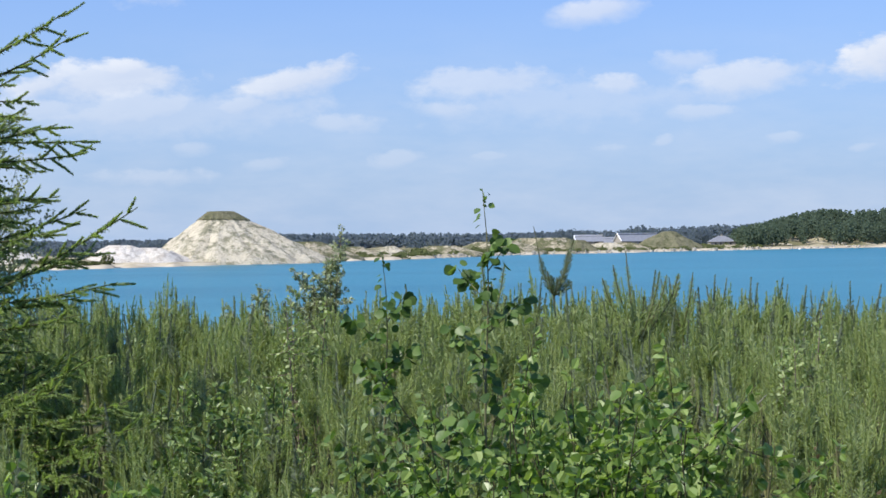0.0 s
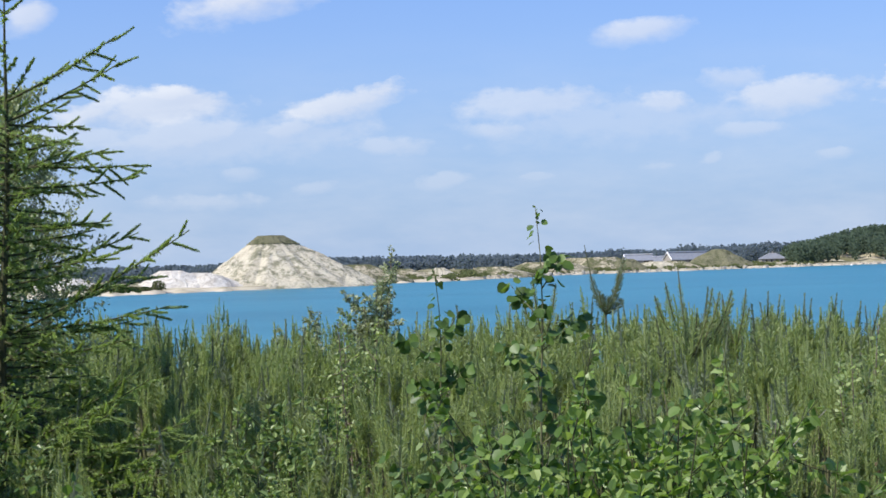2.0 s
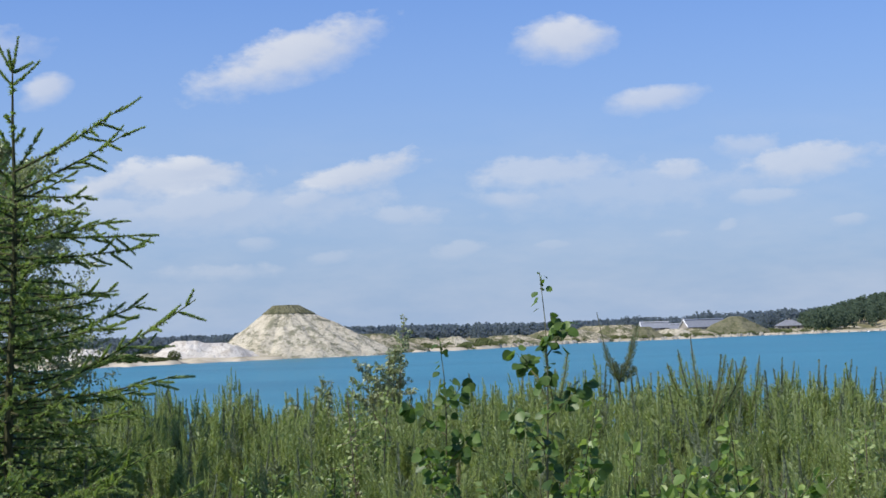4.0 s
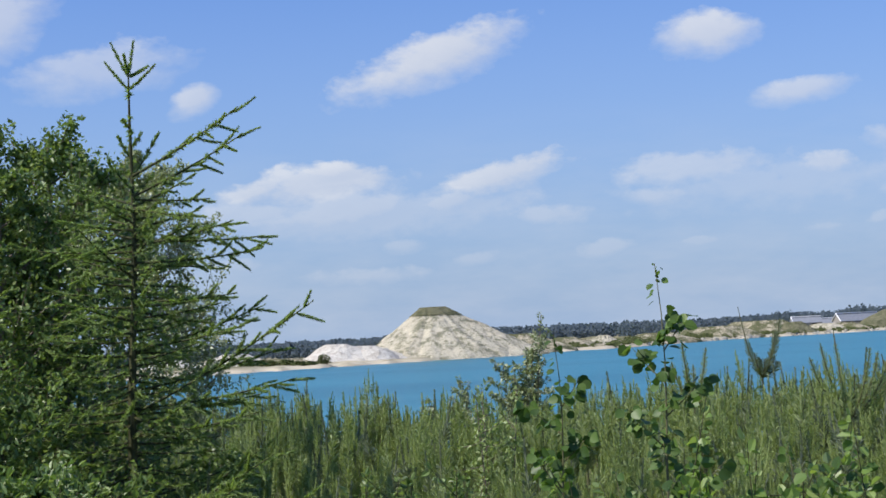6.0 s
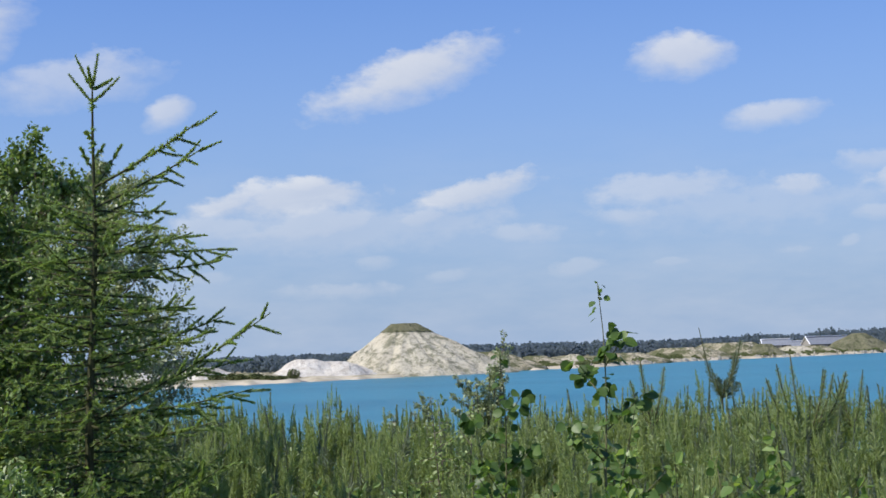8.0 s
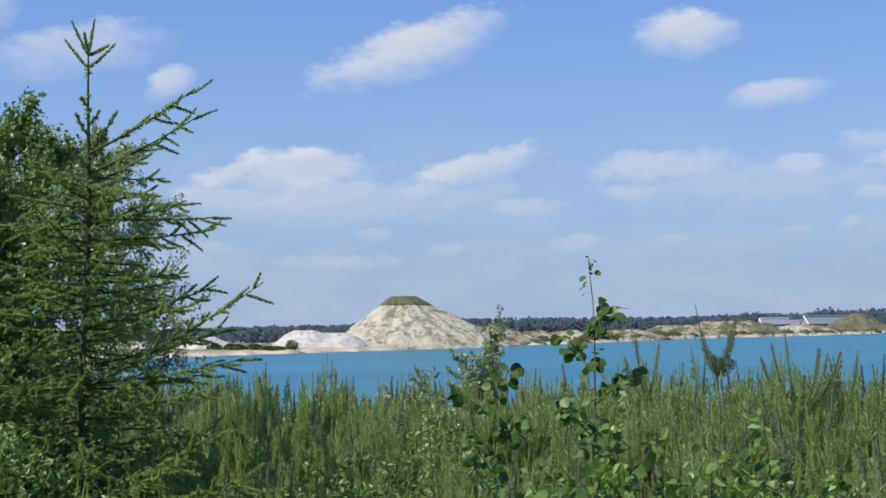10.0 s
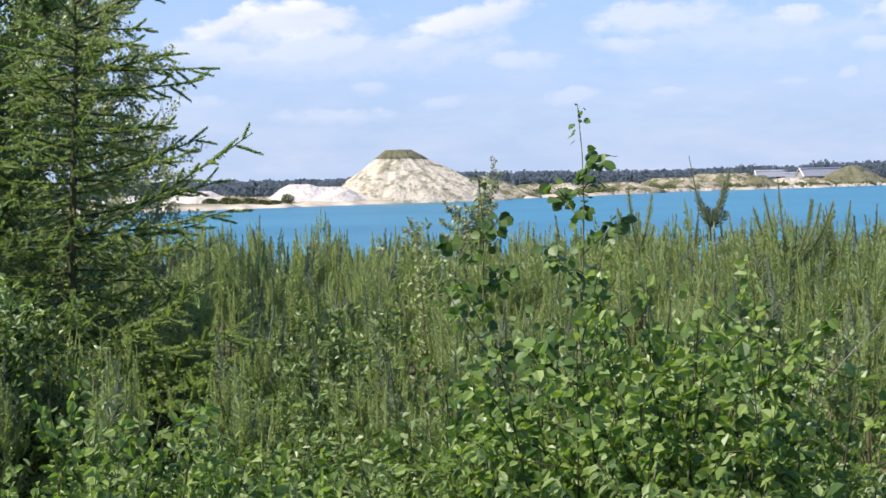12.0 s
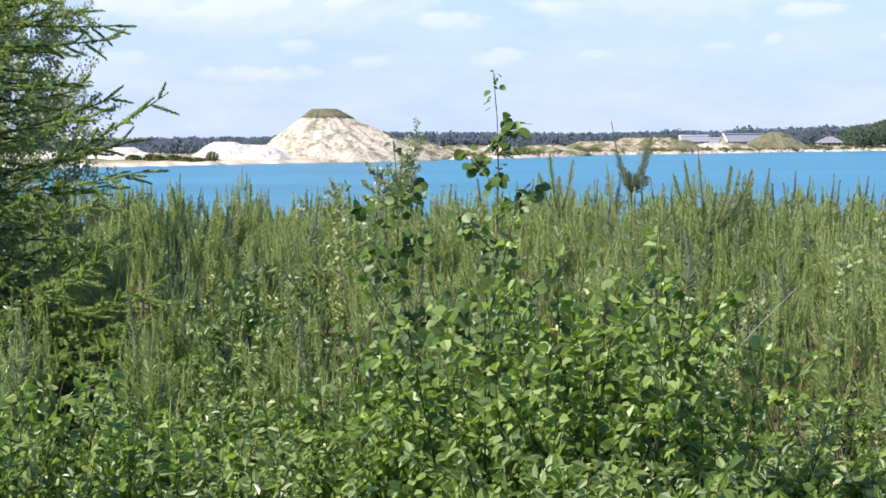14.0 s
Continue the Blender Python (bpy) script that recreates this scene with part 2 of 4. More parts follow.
def sand_material(name, pale, tan, grey, cover, weed=(0.13, 0.14, 0.06)):
    """Dug sand: pale ground with darker runnels and, by cover, patches of scrub."""
    def build(t, N, L, b):
        broad = noise_fac(t, 0.07, 6, 0.62)
        gully = noise_fac(t, 0.34, 9, 0.75, (1.0, 1.0, 0.8))
        grain = noise_fac(t, 2.5, 4, 0.7)
        col = ramp(t, broad, (0.32, tan), (0.6, pale))
        col = blend(t, ramp(t, gully, (0.49, (0, 0, 0)), (0.6, (0.9, 0.9, 0.9))), col, grey)
        col = blend(t, ramp(t, noise_fac(t, 0.17, 9, 0.75), (cover, (1, 1, 1)), (cover + 0.07, (0, 0, 0))), col, weed)
        col = blend(t, 0.35, col, ramp(t, grain, (0.3, (0.35, 0.33, 0.3)), (0.7, (1, 1, 1))), "MULTIPLY")
        L.new(col, b.inputs["Base Color"])
        bump(t, b, gully, 0.9, 1.6)
    return material(name, build, 0.95, 0.1)


SAND = sand_material("dug_sand", (0.70, 0.64, 0.49), (0.62, 0.555, 0.41), (0.41, 0.375, 0.28), 0.425, (0.27, 0.26, 0.175))
WHITE_SAND = sand_material("white_sand", (0.80, 0.76, 0.67), (0.68, 0.62, 0.51), (0.55, 0.49, 0.40), 0.2)
SCRUB_SAND = sand_material("scrub_sand", (0.60, 0.53, 0.39), (0.40, 0.35, 0.23), (0.2, 0.185, 0.11), 0.49, (0.145, 0.15, 0.075))
SCRUB = sand_material("scrub_slope", (0.235, 0.225, 0.14), (0.185, 0.18, 0.105), (0.14, 0.14, 0.08), 0.44, (0.12, 0.125, 0.066))


def ground_build(t, N, L, b):
    """Bank soil near the viewer, sand along the water, rough grass beyond: by distance from the lake."""
    geo = N.new("ShaderNodeNewGeometry")
    sep = N.new("ShaderNodeSeparateXYZ")
    L.new(geo.outputs["Position"], sep.inputs[0])
    near = N.new("ShaderNodeMapRange")
    near.inputs["From Min"].default_value, near.inputs["From Max"].default_value = 60, 90
    L.new(sep.outputs[1], near.inputs["Value"])
    soil = ramp(t, noise_fac(t, 1.6, 8, 0.7), (0.3, (0.06, 0.055, 0.03)), (0.5, (0.11, 0.12, 0.05)), (0.72, (0.2, 0.17, 0.09)))
    rise = N.new("ShaderNodeMapRange")
    rise.inputs["From Min"].default_value, rise.inputs["From Max"].default_value = -5.7, -4.4
    L.new(sep.outputs[2], rise.inputs["Value"])
    beach = ramp(t, noise_fac(t, 0.06, 6, 0.6), (0.35, (0.42, 0.36, 0.26)), (0.6, (0.57, 0.51, 0.39)))
    heath = ramp(t, noise_fac(t, 0.03, 8, 0.7), (0.36, (0.09, 0.1, 0.04)), (0.5, (0.16, 0.15, 0.07)), (0.6, (0.42, 0.36, 0.24)))
    edge = noise_fac(t, 0.09, 6, 0.7)
    fac = N.new("ShaderNodeMath")
    fac.operation, fac.use_clamp = "ADD", True
    off = N.new("ShaderNodeMath")
    off.operation = "MULTIPLY_ADD"
    off.inputs[1].default_value, off.inputs[2].default_value = 1.6, -0.8
    L.new(edge, off.inputs[0])
    L.new(rise.outputs[0], fac.inputs[0])
    L.new(off.outputs[0], fac.inputs[1])
    far_col = blend(t, fac.outputs[0], beach, heath)
    L.new(blend(t, near.outputs[0], soil, far_col), b.inputs["Base Color"])
    bump(t, b, noise_fac(t, 6, 6, 0.7), 0.5, 0.05)


GROUND = material("bank_and_shore_ground", ground_build, 0.95, 0.1)


def water_build(t, N, L, b):
    streak = noise_fac(t, 0.02, 6, 0.65, (0.28, 1, 1))
    L.new(ramp(t, streak, (0.35, WATER_DEEP), (0.65, WATER_PALE)), b.inputs["Base Color"])
    chop = noise_fac(t, 1.1, 5, 0.65, (1, 0.7, 1))
    bump(t, b, chop, 0.55, 0.25)


WATER_DEEP, WATER_PALE = (0.013, 0.136, 0.184), (0.03, 0.192, 0.245)
WATER = material("milky_turquoise_water", water_build, 0.32, 0.22)


def plain(name, a, b_, rough=0.7, scale=0.8, spec=0.3):
    def build(t, N, L, b):
        L.new(ramp(t, noise_fac(t, scale, 6, 0.65), (0.35, a), (0.65, b_)), b.inputs["Base Color"])
    return material(name, build, rough, spec)


STONE = plain("pale_stone", (0.2, 0.185, 0.15), (0.5, 0.46, 0.38), 0.9, 0.15)
WALL = plain("pale_plaster_wall", (0.26, 0.245, 0.21), (0.34, 0.315, 0.265))
ROOF_DARK = plain("grey_sheet_roof", (0.19, 0.205, 0.235), (0.26, 0.275, 0.3), 0.6)
ROOF_WHITE = plain("white_roof_trim", (0.72, 0.73, 0.74), (0.82, 0.83, 0.84), 0.5)
ROOF_HIP = plain("blue_grey_slate_roof", (0.17, 0.18, 0.2), (0.24, 0.25, 0.27), 0.7)
DARK = plain("dark_opening", (0.02, 0.02, 0.022), (0.035, 0.035, 0.035), 0.6)
BUOY = plain("white_buoy_plastic", (0.75, 0.75, 0.74), (0.82, 0.82, 0.8), 0.4, 4)


# ---- mesh helpers ----
def mesh(name, verts, faces, mat, smooth=False):
    me = bpy.data.meshes.new(name)
    me.from_pydata(np.asarray(verts).tolist(), [], [tuple(f) for f in np.asarray(faces).tolist()] if isinstance(faces, np.ndarray) else faces)
    me.materials.append(mat)
    if smooth:
        me.shade_smooth()
    me.update()
    return me


def part(name, data, mat, parent, label="", smooth=False):
    """One mesh object under a thing or a part. data: a mesh, a bmesh, or (verts, faces)."""
    if isinstance(data, bmesh.types.BMesh):
        me = bpy.data.meshes.new(name)
        data.to_mesh(me)
        data.free()
        me.materials.append(mat)
    elif isinstance(data, tuple):
        me = mesh(name, data[0], data[1], mat, smooth)
    else:
        me = data
    ob = new(name, me)
    ob.parent = parent
    return tagged(ob, label)


def thing(name, place, label, category, group="", kind=""):
    ob = new(name)
    ob.empty_display_size = 0.1
    ob.location = place
    return tagged(ob, label, category, group, kind)


def tube(points, radii, sides=6):
    """A tapered round bar along points."""
    pts = np.asarray(points, float)
    way = np.gradient(pts, axis=0)
    way /= np.linalg.norm(way, axis=1, keepdims=True) + 1e-9
    ref = np.where(np.abs(way[:, 2:3]) > 0.9, [[1.0, 0, 0]], [[0, 0, 1.0]])
    a = np.cross(way, ref)
    a /= np.linalg.norm(a, axis=1, keepdims=True)
    b = np.cross(way, a)
    ang = np.linspace(0, 2 * np.pi, sides, endpoint=False)
    ring = pts[:, None] + np.asarray(radii)[:, None, None] * (a[:, None] * np.cos(ang)[None, :, None] + b[:, None] * np.sin(ang)[None, :, None])
    n = len(pts)
    faces = [(i * sides + j, i * sides + (j + 1) % sides, (i + 1) * sides + (j + 1) % sides, (i + 1) * sides + j) for i in range(n - 1) for j in range(sides)]
    faces.append(tuple(range(sides - 1, -1, -1)))
    faces.append(tuple((n - 1) * sides + j for j in range(sides)))
    return ring.reshape(-1, 3), faces


def joined(*pieces):
    verts, faces, k = [], [], 0
    for v, f in pieces:
        verts.append(np.asarray(v))
        faces += [tuple(int(i) + k for i in q) for q in f]
        k += len(v)
    return np.concatenate(verts), faces


def unit(v):
    v = np.asarray(v, float)
    return v / (np.linalg.norm(v, axis=-1, keepdims=True) + 1e-12)


def spray(shape, pos, way, size, rng, face=None, turn=0.6):
    """Many copies of a small leaf (verts with y along it, faces), at pos along way; face: the side that it turns up."""
    tv, tf = shape
    tv = np.asarray(tv, float)
    pos, way = np.asarray(pos, float), unit(way)
    n = len(pos)
    up = np.asarray(rng.normal(size=(n, 3))) * turn + (np.array([0, 0, 1.0]) if face is None else face)
    side = unit(np.cross(way, up))
    nor = np.cross(side, way)
    fr = np.stack([side, way, nor], axis=1)
    verts = pos[:, None] + np.einsum("kj,nji->nki", tv, fr) * np.broadcast_to(np.asarray(size, float), (n,))[:, None, None]
    k = len(tv)
    faces = []
    for f in tf:
        faces.append(np.arange(n)[:, None] * k + np.asarray(f)[None])
    if len({len(f) for f in tf}) == 1:
        return verts.reshape(-1, 3), np.concatenate(faces)
    return verts.reshape(-1, 3), [tuple(r) for f in faces for r in f.tolist()]


NEEDLE = ([(-0.5, 0, 0), (0.5, 0, 0), (0.35, 0.7, 0.02), (0, 1, 0.0), (-0.35, 0.7, 0.02)], [(0, 1, 2, 3, 4)])


def needle_shape(width, blunt=False):
    if blunt:
        return [(0, 0, 0), (0.5 * width, 1, 0), (-0.5 * width, 0.94, 0)], [(0, 1, 2)]
    return [(-0.5 * width, 0, 0), (0.5 * width, 0, 0), (0.15 * width, 1, 0)], [(0, 1, 2)]


ROUND_LEAF = ([(0, 0, 0), (0.34, 0.12, 0.06), (0.5, 0.42, 0.09), (0.33, 0.78, 0.05), (0, 1.02, -0.04), (-0.33, 0.78, 0.05), (-0.5, 0.42, 0.09), (-0.34, 0.12, 0.06), (0, 0.5, 0.0)],
              [(0, 1, 8), (1, 2, 8), (2, 3, 8), (3, 4, 8), (4, 5, 8), (5, 6, 8), (6, 7, 8), (7, 0, 8)])
OVAL_LEAF = ([(0, 0, 0), (0.25, 0.3, 0.1), (0.2, 0.7, 0.07), (0, 1, -0.1), (-0.2, 0.7, 0.07), (-0.25, 0.3, 0.1)], [(0, 1, 2, 3), (0, 3, 4, 5)])
BROAD_LEAF = ([(0, 0, 0), (0.38, 0.28, 0.13), (0.3, 0.72, 0.1), (0, 1, -0.08), (-0.3, 0.72, 0.1), (-0.38, 0.28, 0.13)], [(0, 1, 2, 3), (0, 3, 4, 5)])
SMALL_LEAF = ([(0, 0, 0), (0.33, 0.35, 0.06), (0, 1, -0.03), (-0.33, 0.35, 0.06)], [(0, 1, 2), (0, 2, 3)])
TUFT = ([(-0.5, 0, 0), (0.5, 0.1, 0.1), (0.6, 0.8, -0.1), (-0.1, 1.1, 0.1), (-0.7, 0.6, 0)], [(0, 1, 2, 3, 4)])


# ---- ground, water ----
WATER_Z = -6.4
# bearing (degrees) and distance of the far waterline
SHORE = ((-60, 300), (-30, 430), (-13.6, 533), (-11.3, 552), (-8.3, 588), (-6.8, 603), (-5.2, 646), (-3.7, 674), (-1.7, 694), (0.2, 716), (2.3, 790),
         (3.9, 865), (5.9, 899), (8.0, 935), (9.7, 996), (11.3, 1019), (12.9, 1066), (15, 1118), (20, 1180), (35, 1000), (60, 600))


def shore_at(a):
    return np.interp(a, [s[0] for s in SHORE], [s[1] for s in SHORE])


def soft_step(v, a, b):
    q = np.clip((v - a) / (b - a), 0, 1)
    return q * q * (3 - 2 * q)


def near_height(x, y):
    """The bank from the path down to the water, by way of the pine terrace."""
    z = -0.55 * soft_step(y, 3.2, 8.0) - 0.3 * soft_step(y, 8, 14) - 0.55 * soft_step(y, 14, 21) - 7.6 * soft_step(y, 44, 58)
    return z + 0.04 * np.sin(x * 1.7 + 1) * np.sin(y * 1.3) * soft_step(y, 3, 6)


def ground_height(x, y):
    x, y = np.asarray(x, float), np.asarray(y, float)
    a, d = np.degrees(np.arctan2(x, np.maximum(y, 1e-3))), np.hypot(x, y)
    s = shore_at(a) + 6 * np.sin(a * 5.1) + 3 * np.sin(a * 17.0 + 1)
    rise = -9.0 + 2.6 * soft_step(d, s - 12, s) + 1.3 * soft_step(d, s, s + 10) + 1.2 * soft_step(d, s + 10, s + 70)
    rise = rise + 1.2 * soft_step(d, s + 40, s + 260) * np.sin(a * 3.3) * np.sin(d * 0.013)
    hill = 11.5 * soft_step(a, 11.6, 14.6) * soft_step(d, s + 20, s + 130) * (1 - soft_step(d, 1500, 2200))
    far_side = rise + hill
    out = np.where(y < 60, near_height(x, y), far_side)
    return np.where(y < 3, 0.0, out)


def build_ground():
    ang = np.concatenate([np.linspace(-180, -32, 30), np.linspace(-31, 31, 250), np.linspace(32, 180, 30)[:-1]])
    rad = np.concatenate([[0.5, 2], np.arange(3, 60, 0.8), np.geomspace(60.5, 480, 14), np.arange(500, 1400, 7), np.geomspace(1410, 4800, 24)])
    A, R = np.meshgrid(np.radians(ang), rad)
    X, Y = R * np.sin(A), R * np.cos(A)
    behind = np.abs(np.degrees(A)) > 75
    Z = np.where(behind, np.where(R < 60, 0.0, -1.0), ground_height(X, Y))
    verts = np.stack([X, Y, Z], -1).reshape(-1, 3)
    n, m = len(rad), len(ang)
    i, j = np.meshgrid(np.arange(n - 1), np.arange(m), indexing="ij")
    k = (j + 1) % m
    faces = np.stack([i * m + j, (i + 1) * m + j, (i + 1) * m + k, i * m + k], -1).reshape(-1, 4)
    verts = np.concatenate([verts, [[0, 0, 0]]])
    fan = [(len(verts) - 1, (q + 1) % m, q) for q in range(m)]
    ob = new("ground", mesh("ground", verts, faces.tolist() + [f[::-1] for f in fan], GROUND, True))
    tagged(ob, "overgrown sandy bank, far sand shore and flat heath to the horizon", "ground", kind="structure")


build_ground()


def build_lake():
    ang = np.linspace(-62, 62, 90)
    ring = [(49 / max(math.cos(radians(a)), 0.3), a) for a in ang]
    verts, faces = [], []
    rads = np.array([0, 0.01, 0.03, 0.08, 0.2, 0.45, 0.75, 1.0])
    for (near, a) in ring:
        outer = float(shore_at(a)) + 25
        for f in rads:
            d = near + (outer - near) * f
            verts.append((d * math.sin(radians(a)), d * math.cos(radians(a)), WATER_Z))
    m = len(rads)
    for i in range(len(ring) - 1):
        for j in range(m - 1):
            faces.append((i * m + j, i * m + j + 1, (i + 1) * m + j + 1, (i + 1) * m + j))
    ob = new("lake_water", mesh("lake_water", verts, [f[::-1] for f in faces], WATER))
    tagged(ob, "milky turquoise water of a flooded sand pit, lightly rippled", "lake", kind="structure")


build_lake()


# ---- the far shore ----
def spot(a, d):
    x, y = d * math.tan(radians(a)), d
    return x, y, float(ground_height(x, y))


def heap_verts(rx_l, rx_r, ry, h, flat, seed, rough, rings=26, spokes=110, lo=0.0, hi=1.0, power=1.0, lift=0.0):
    """A dug heap as rings round its top: left and right reach, depth, height, share of flat top."""
    verts = []
    for i in range(rings):
        q = lo + (hi - lo) * i / (rings - 1)
        for j in range(spokes):
            w = 2 * math.pi * j / spokes
            c, s = math.cos(w), math.sin(w)
            rx = rx_r if c > 0 else rx_l
            wob = 1 + 0.10 * noise.noise((c * 2 + seed, s * 2, seed)) + 0.05 * noise.noise((c * 9 + seed, s * 9, 1))
            r = q * wob
            x, y = rx * r * c, ry * r * s
            f = 0 if q <= flat else (q - flat) / (1 - flat)
            z = h * (1 - f) ** power if f > 0 else h
            gully = noise.noise((w * 7 + seed, q * 1.6, seed)) + 0.6 * noise.noise((w * 19 + seed, q * 3, seed))
            lump = noise.noise((x * 0.12 + seed, y * 0.12, seed)) + 0.6 * noise.noise((x * 0.3, y * 0.3, seed)) + 0.35 * noise.noise((x * 0.7, y * 0.7, seed))
            z += rough * h * (gully * 0.3 * min(1, f * 3) * (1 - f * 0.6) + lump * 0.6 * min(1, f * 2 + 0.15))
            verts.append((x, y, z + lift - (1.5 if q >= 0.999 else 0)))
    faces = [(i * spokes + j, (i + 1) * spokes + j, (i + 1) * spokes + (j + 1) % spokes, i * spokes + (j + 1) % spokes) for i in range(rings - 1) for j in range(spokes)]
    return verts, faces


# the high spoil heap with its grown-over crown
mx, my, mz = spot(-6.16, 652)
mound = thing("sand_mound", (mx, my, WATER_Z), "tall pale sand mound with a grassy flat top beside water", "sand mound")
part("slope", heap_verts(31, 47, 36, 20.3, 0.13, 3.0, 0.07, 60, 220, 0.12, 1.0, 1.05), SAND, mound, "bare cream sand slope cut by grey runnels", True)
part("grass_cap", heap_verts(31, 47, 36, 20.3, 0.13, 3.0, 0.07, 20, 220, 0.0, 0.27, 1.05, 0.3), SCRUB, mound, "olive grass and scrub on the flat top", True)


def heap(a, d, left, right, depth, height, flat, mat, label, seed, rough=0.12, name="sand_heap", power=1.0):
    x, y, z = spot(a, d)
    ob = thing(name, (x, y, min(z, WATER_Z + 1.2) - 0.3), label, "sand heap", "sand heaps on the far shore")
    part("slope", heap_verts(left, right, depth, height, flat, seed, rough, 24, 90, 0.0, 1.0, power), mat, ob, "", True)
    return ob


# bearing, distance, reach to either side, depth, height, flat share, material, label, seed
WEST_HEAPS = (
    (-9.55, 612, 14, 22, 18, 6.9, 0.22, WHITE_SAND, "low bright white sand heap beside the mound", 7, 0.26),
    (-8.7, 620, 18, 20, 14, 5.8, 0.3, WHITE_SAND, "white sand shoulder joining the heap to the mound", 8, 0.24),
    (-11.1, 600, 16, 12, 10, 2.6, 0.3, SCRUB_SAND, "low scrubby bank between the white heaps", 10, 0.3),
    (-8.1, 612, 14, 10, 14, 4.6, 0.4, WHITE_SAND, "white sand bank at the foot of the mound", 9),
    (-12.9, 574, 17, 13, 12, 5.2, 0.3, WHITE_SAND, "white sand heap with a sharp crest", 11, 0.24),
    (-15.2, 570, 18, 14, 12, 4.0, 0.3, WHITE_SAND, "white sand heap by the water", 12),
    (-3.2, 705, 22, 26, 18, 7.4, 0.25, SCRUB_SAND, "overgrown sand bank running off the mound", 13),
    (-1.6, 730, 16, 20, 14, 5.0, 0.2, SCRUB_SAND, "low sand bank with patches of scrub", 15),
    (-0.25, 745, 10, 11, 10, 5.0, 0.2, SAND, "small pale sand heap on the shore", 17),
    (1.6, 815, 24, 22, 16, 4.6, 0.3, SCRUB_SAND, "low scrubby sand bank", 19),
)
EAST_HEAPS = (
    (3.5, 895, 30, 28, 18, 6.2, 0.4, SCRUB_SAND, "long sand ridge with scrub on its side", 21),
    (5.1, 935, 30, 26, 18, 8.0, 0.5, SCRUB_SAND, "sand ridge cut into pale steps", 23),
    (6.2, 928, 16, 14, 12, 6.6, 0.3, SCRUB, "green overgrown spoil bank", 25),
    (7.3, 965, 18, 14, 12, 4.8, 0.3, SAND, "bare sand bank in front of the sheds", 27),
    (8.1, 970, 12, 14, 10, 3.6, 0.3, SCRUB_SAND, "low scrubby bank by the sheds", 28),
    (7.6, 1095, 34, 26, 8, 4.4, 0.4, SCRUB_SAND, "scrubby bank hiding the foot of the sheds", 26),
    (9.35, 1020, 26, 24, 22, 11.2, 0.14, SCRUB, "tall green overgrown spoil heap", 29),
    (9.75, 1010, 9, 9, 7, 3.4, 0.2, SAND, "small bare sand heap at the foot of the green heap", 31),
    (11.2, 1040, 26, 24, 10, 2.4, 0.3, SCRUB_SAND, "low stony shore bank", 33),
    (12.8, 1090, 20, 24, 10, 2.6, 0.4, SAND, "low pale beach bank", 35),
    (14.4, 1125, 30, 34, 12, 3.2, 0.4, SAND, "long pale beach bank below the wooded hill", 37),
    (17.0, 1160, 34, 36, 12, 3.4, 0.4, SAND, "pale beach bank below the trees", 39),
)
for row in WEST_HEAPS + EAST_HEAPS:
    heap(*row)


def woods(name, rows, label, rng, mat=HAZED_WOODS, per=95):
    """Far trees seen as one wood: each a trunk under a loose crown of leaf clumps. rows: x, y, base, height, radius."""
    vs, fs, k = [], [], 0
    for x, y, z, h, r in rows:
        n = per
        q = unit(rng.normal(size=(n, 3))) * (rng.random((n, 1)) ** 0.4)
        q[:, 2] = q[:, 2] * 0.52 + 0.5
        taper = 1.15 - 0.75 * np.clip(q[:, 2:3] - 0.3, 0, 1)
        lump = 1 + 0.28 * np.sin(q[:, :1] * 5 + x) * np.cos(q[:, 1:2] * 4 + y)
        pos = np.concatenate([q[:, :2] * r * taper * lump, q[:, 2:3] * h], 1) + [x, y, z]
        v, f = spray(TUFT, pos, rng.normal(size=(n, 3)) * [1, 0.25, 1] + [0, 0, 0.3], rng.uniform(0.15, 0.32, n) * r, rng, np.array([-0.2, -1.0, 0.6]), 0.3)
        vs.append(v)
        fs += (np.asarray(f) + k).tolist()
        k += len(v)
        v, f = tube([(x, y, z - 1), (x, y, z + h * 0.7)], [0.25, 0.1], 4)
        vs.append(v)
        fs += [tuple(i + k for i in q_) for q_ in f]
        k += len(v)
    ob = new(name, mesh(name, np.concatenate(vs), fs, mat))
    return tagged(ob, label, "trees", kind="stuff")


rng = np.random.default_rng(5)
rows = []
for _ in range(840):
    a = rng.uniform(-17, 12.5)
    d = rng.uniform(1380, 1640)
    top = np.interp(a, [-17, -13, -8, -3.8, 3.2, 8, 10, 12.5], [0.10, 0.10, 0.14, 0.27, 0.2, 0.26, 0.36, 0.4])
    top += rng.normal() * 0.018 + 0.02 * math.sin(a * 7) * math.sin(a * 2.3)
    z = -4.6
    h = max(7.5, 1.6 + d * math.tan(radians(top)) - z)
    rows.append((d * math.tan(radians(a)), d, z, h, rng.uniform(4.2, 7.5)))
woods("far_treeline", rows, "dark distant row of mixed trees along the horizon", rng, HAZED_WOODS, 95)
rows = []
for _ in range(110):
    a = rng.uniform(-17.5, -6.6)
    d = rng.uniform(735, 840)
    rows.append((d * math.tan(radians(a)), d, -4.2, 5.8 + d * math.tan(radians(0.02 + 0.05 * math.sin(a * 2.1) + rng.normal() * 0.04)), rng.uniform(2.6, 4.6)))
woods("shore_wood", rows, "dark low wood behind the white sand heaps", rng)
rows = []
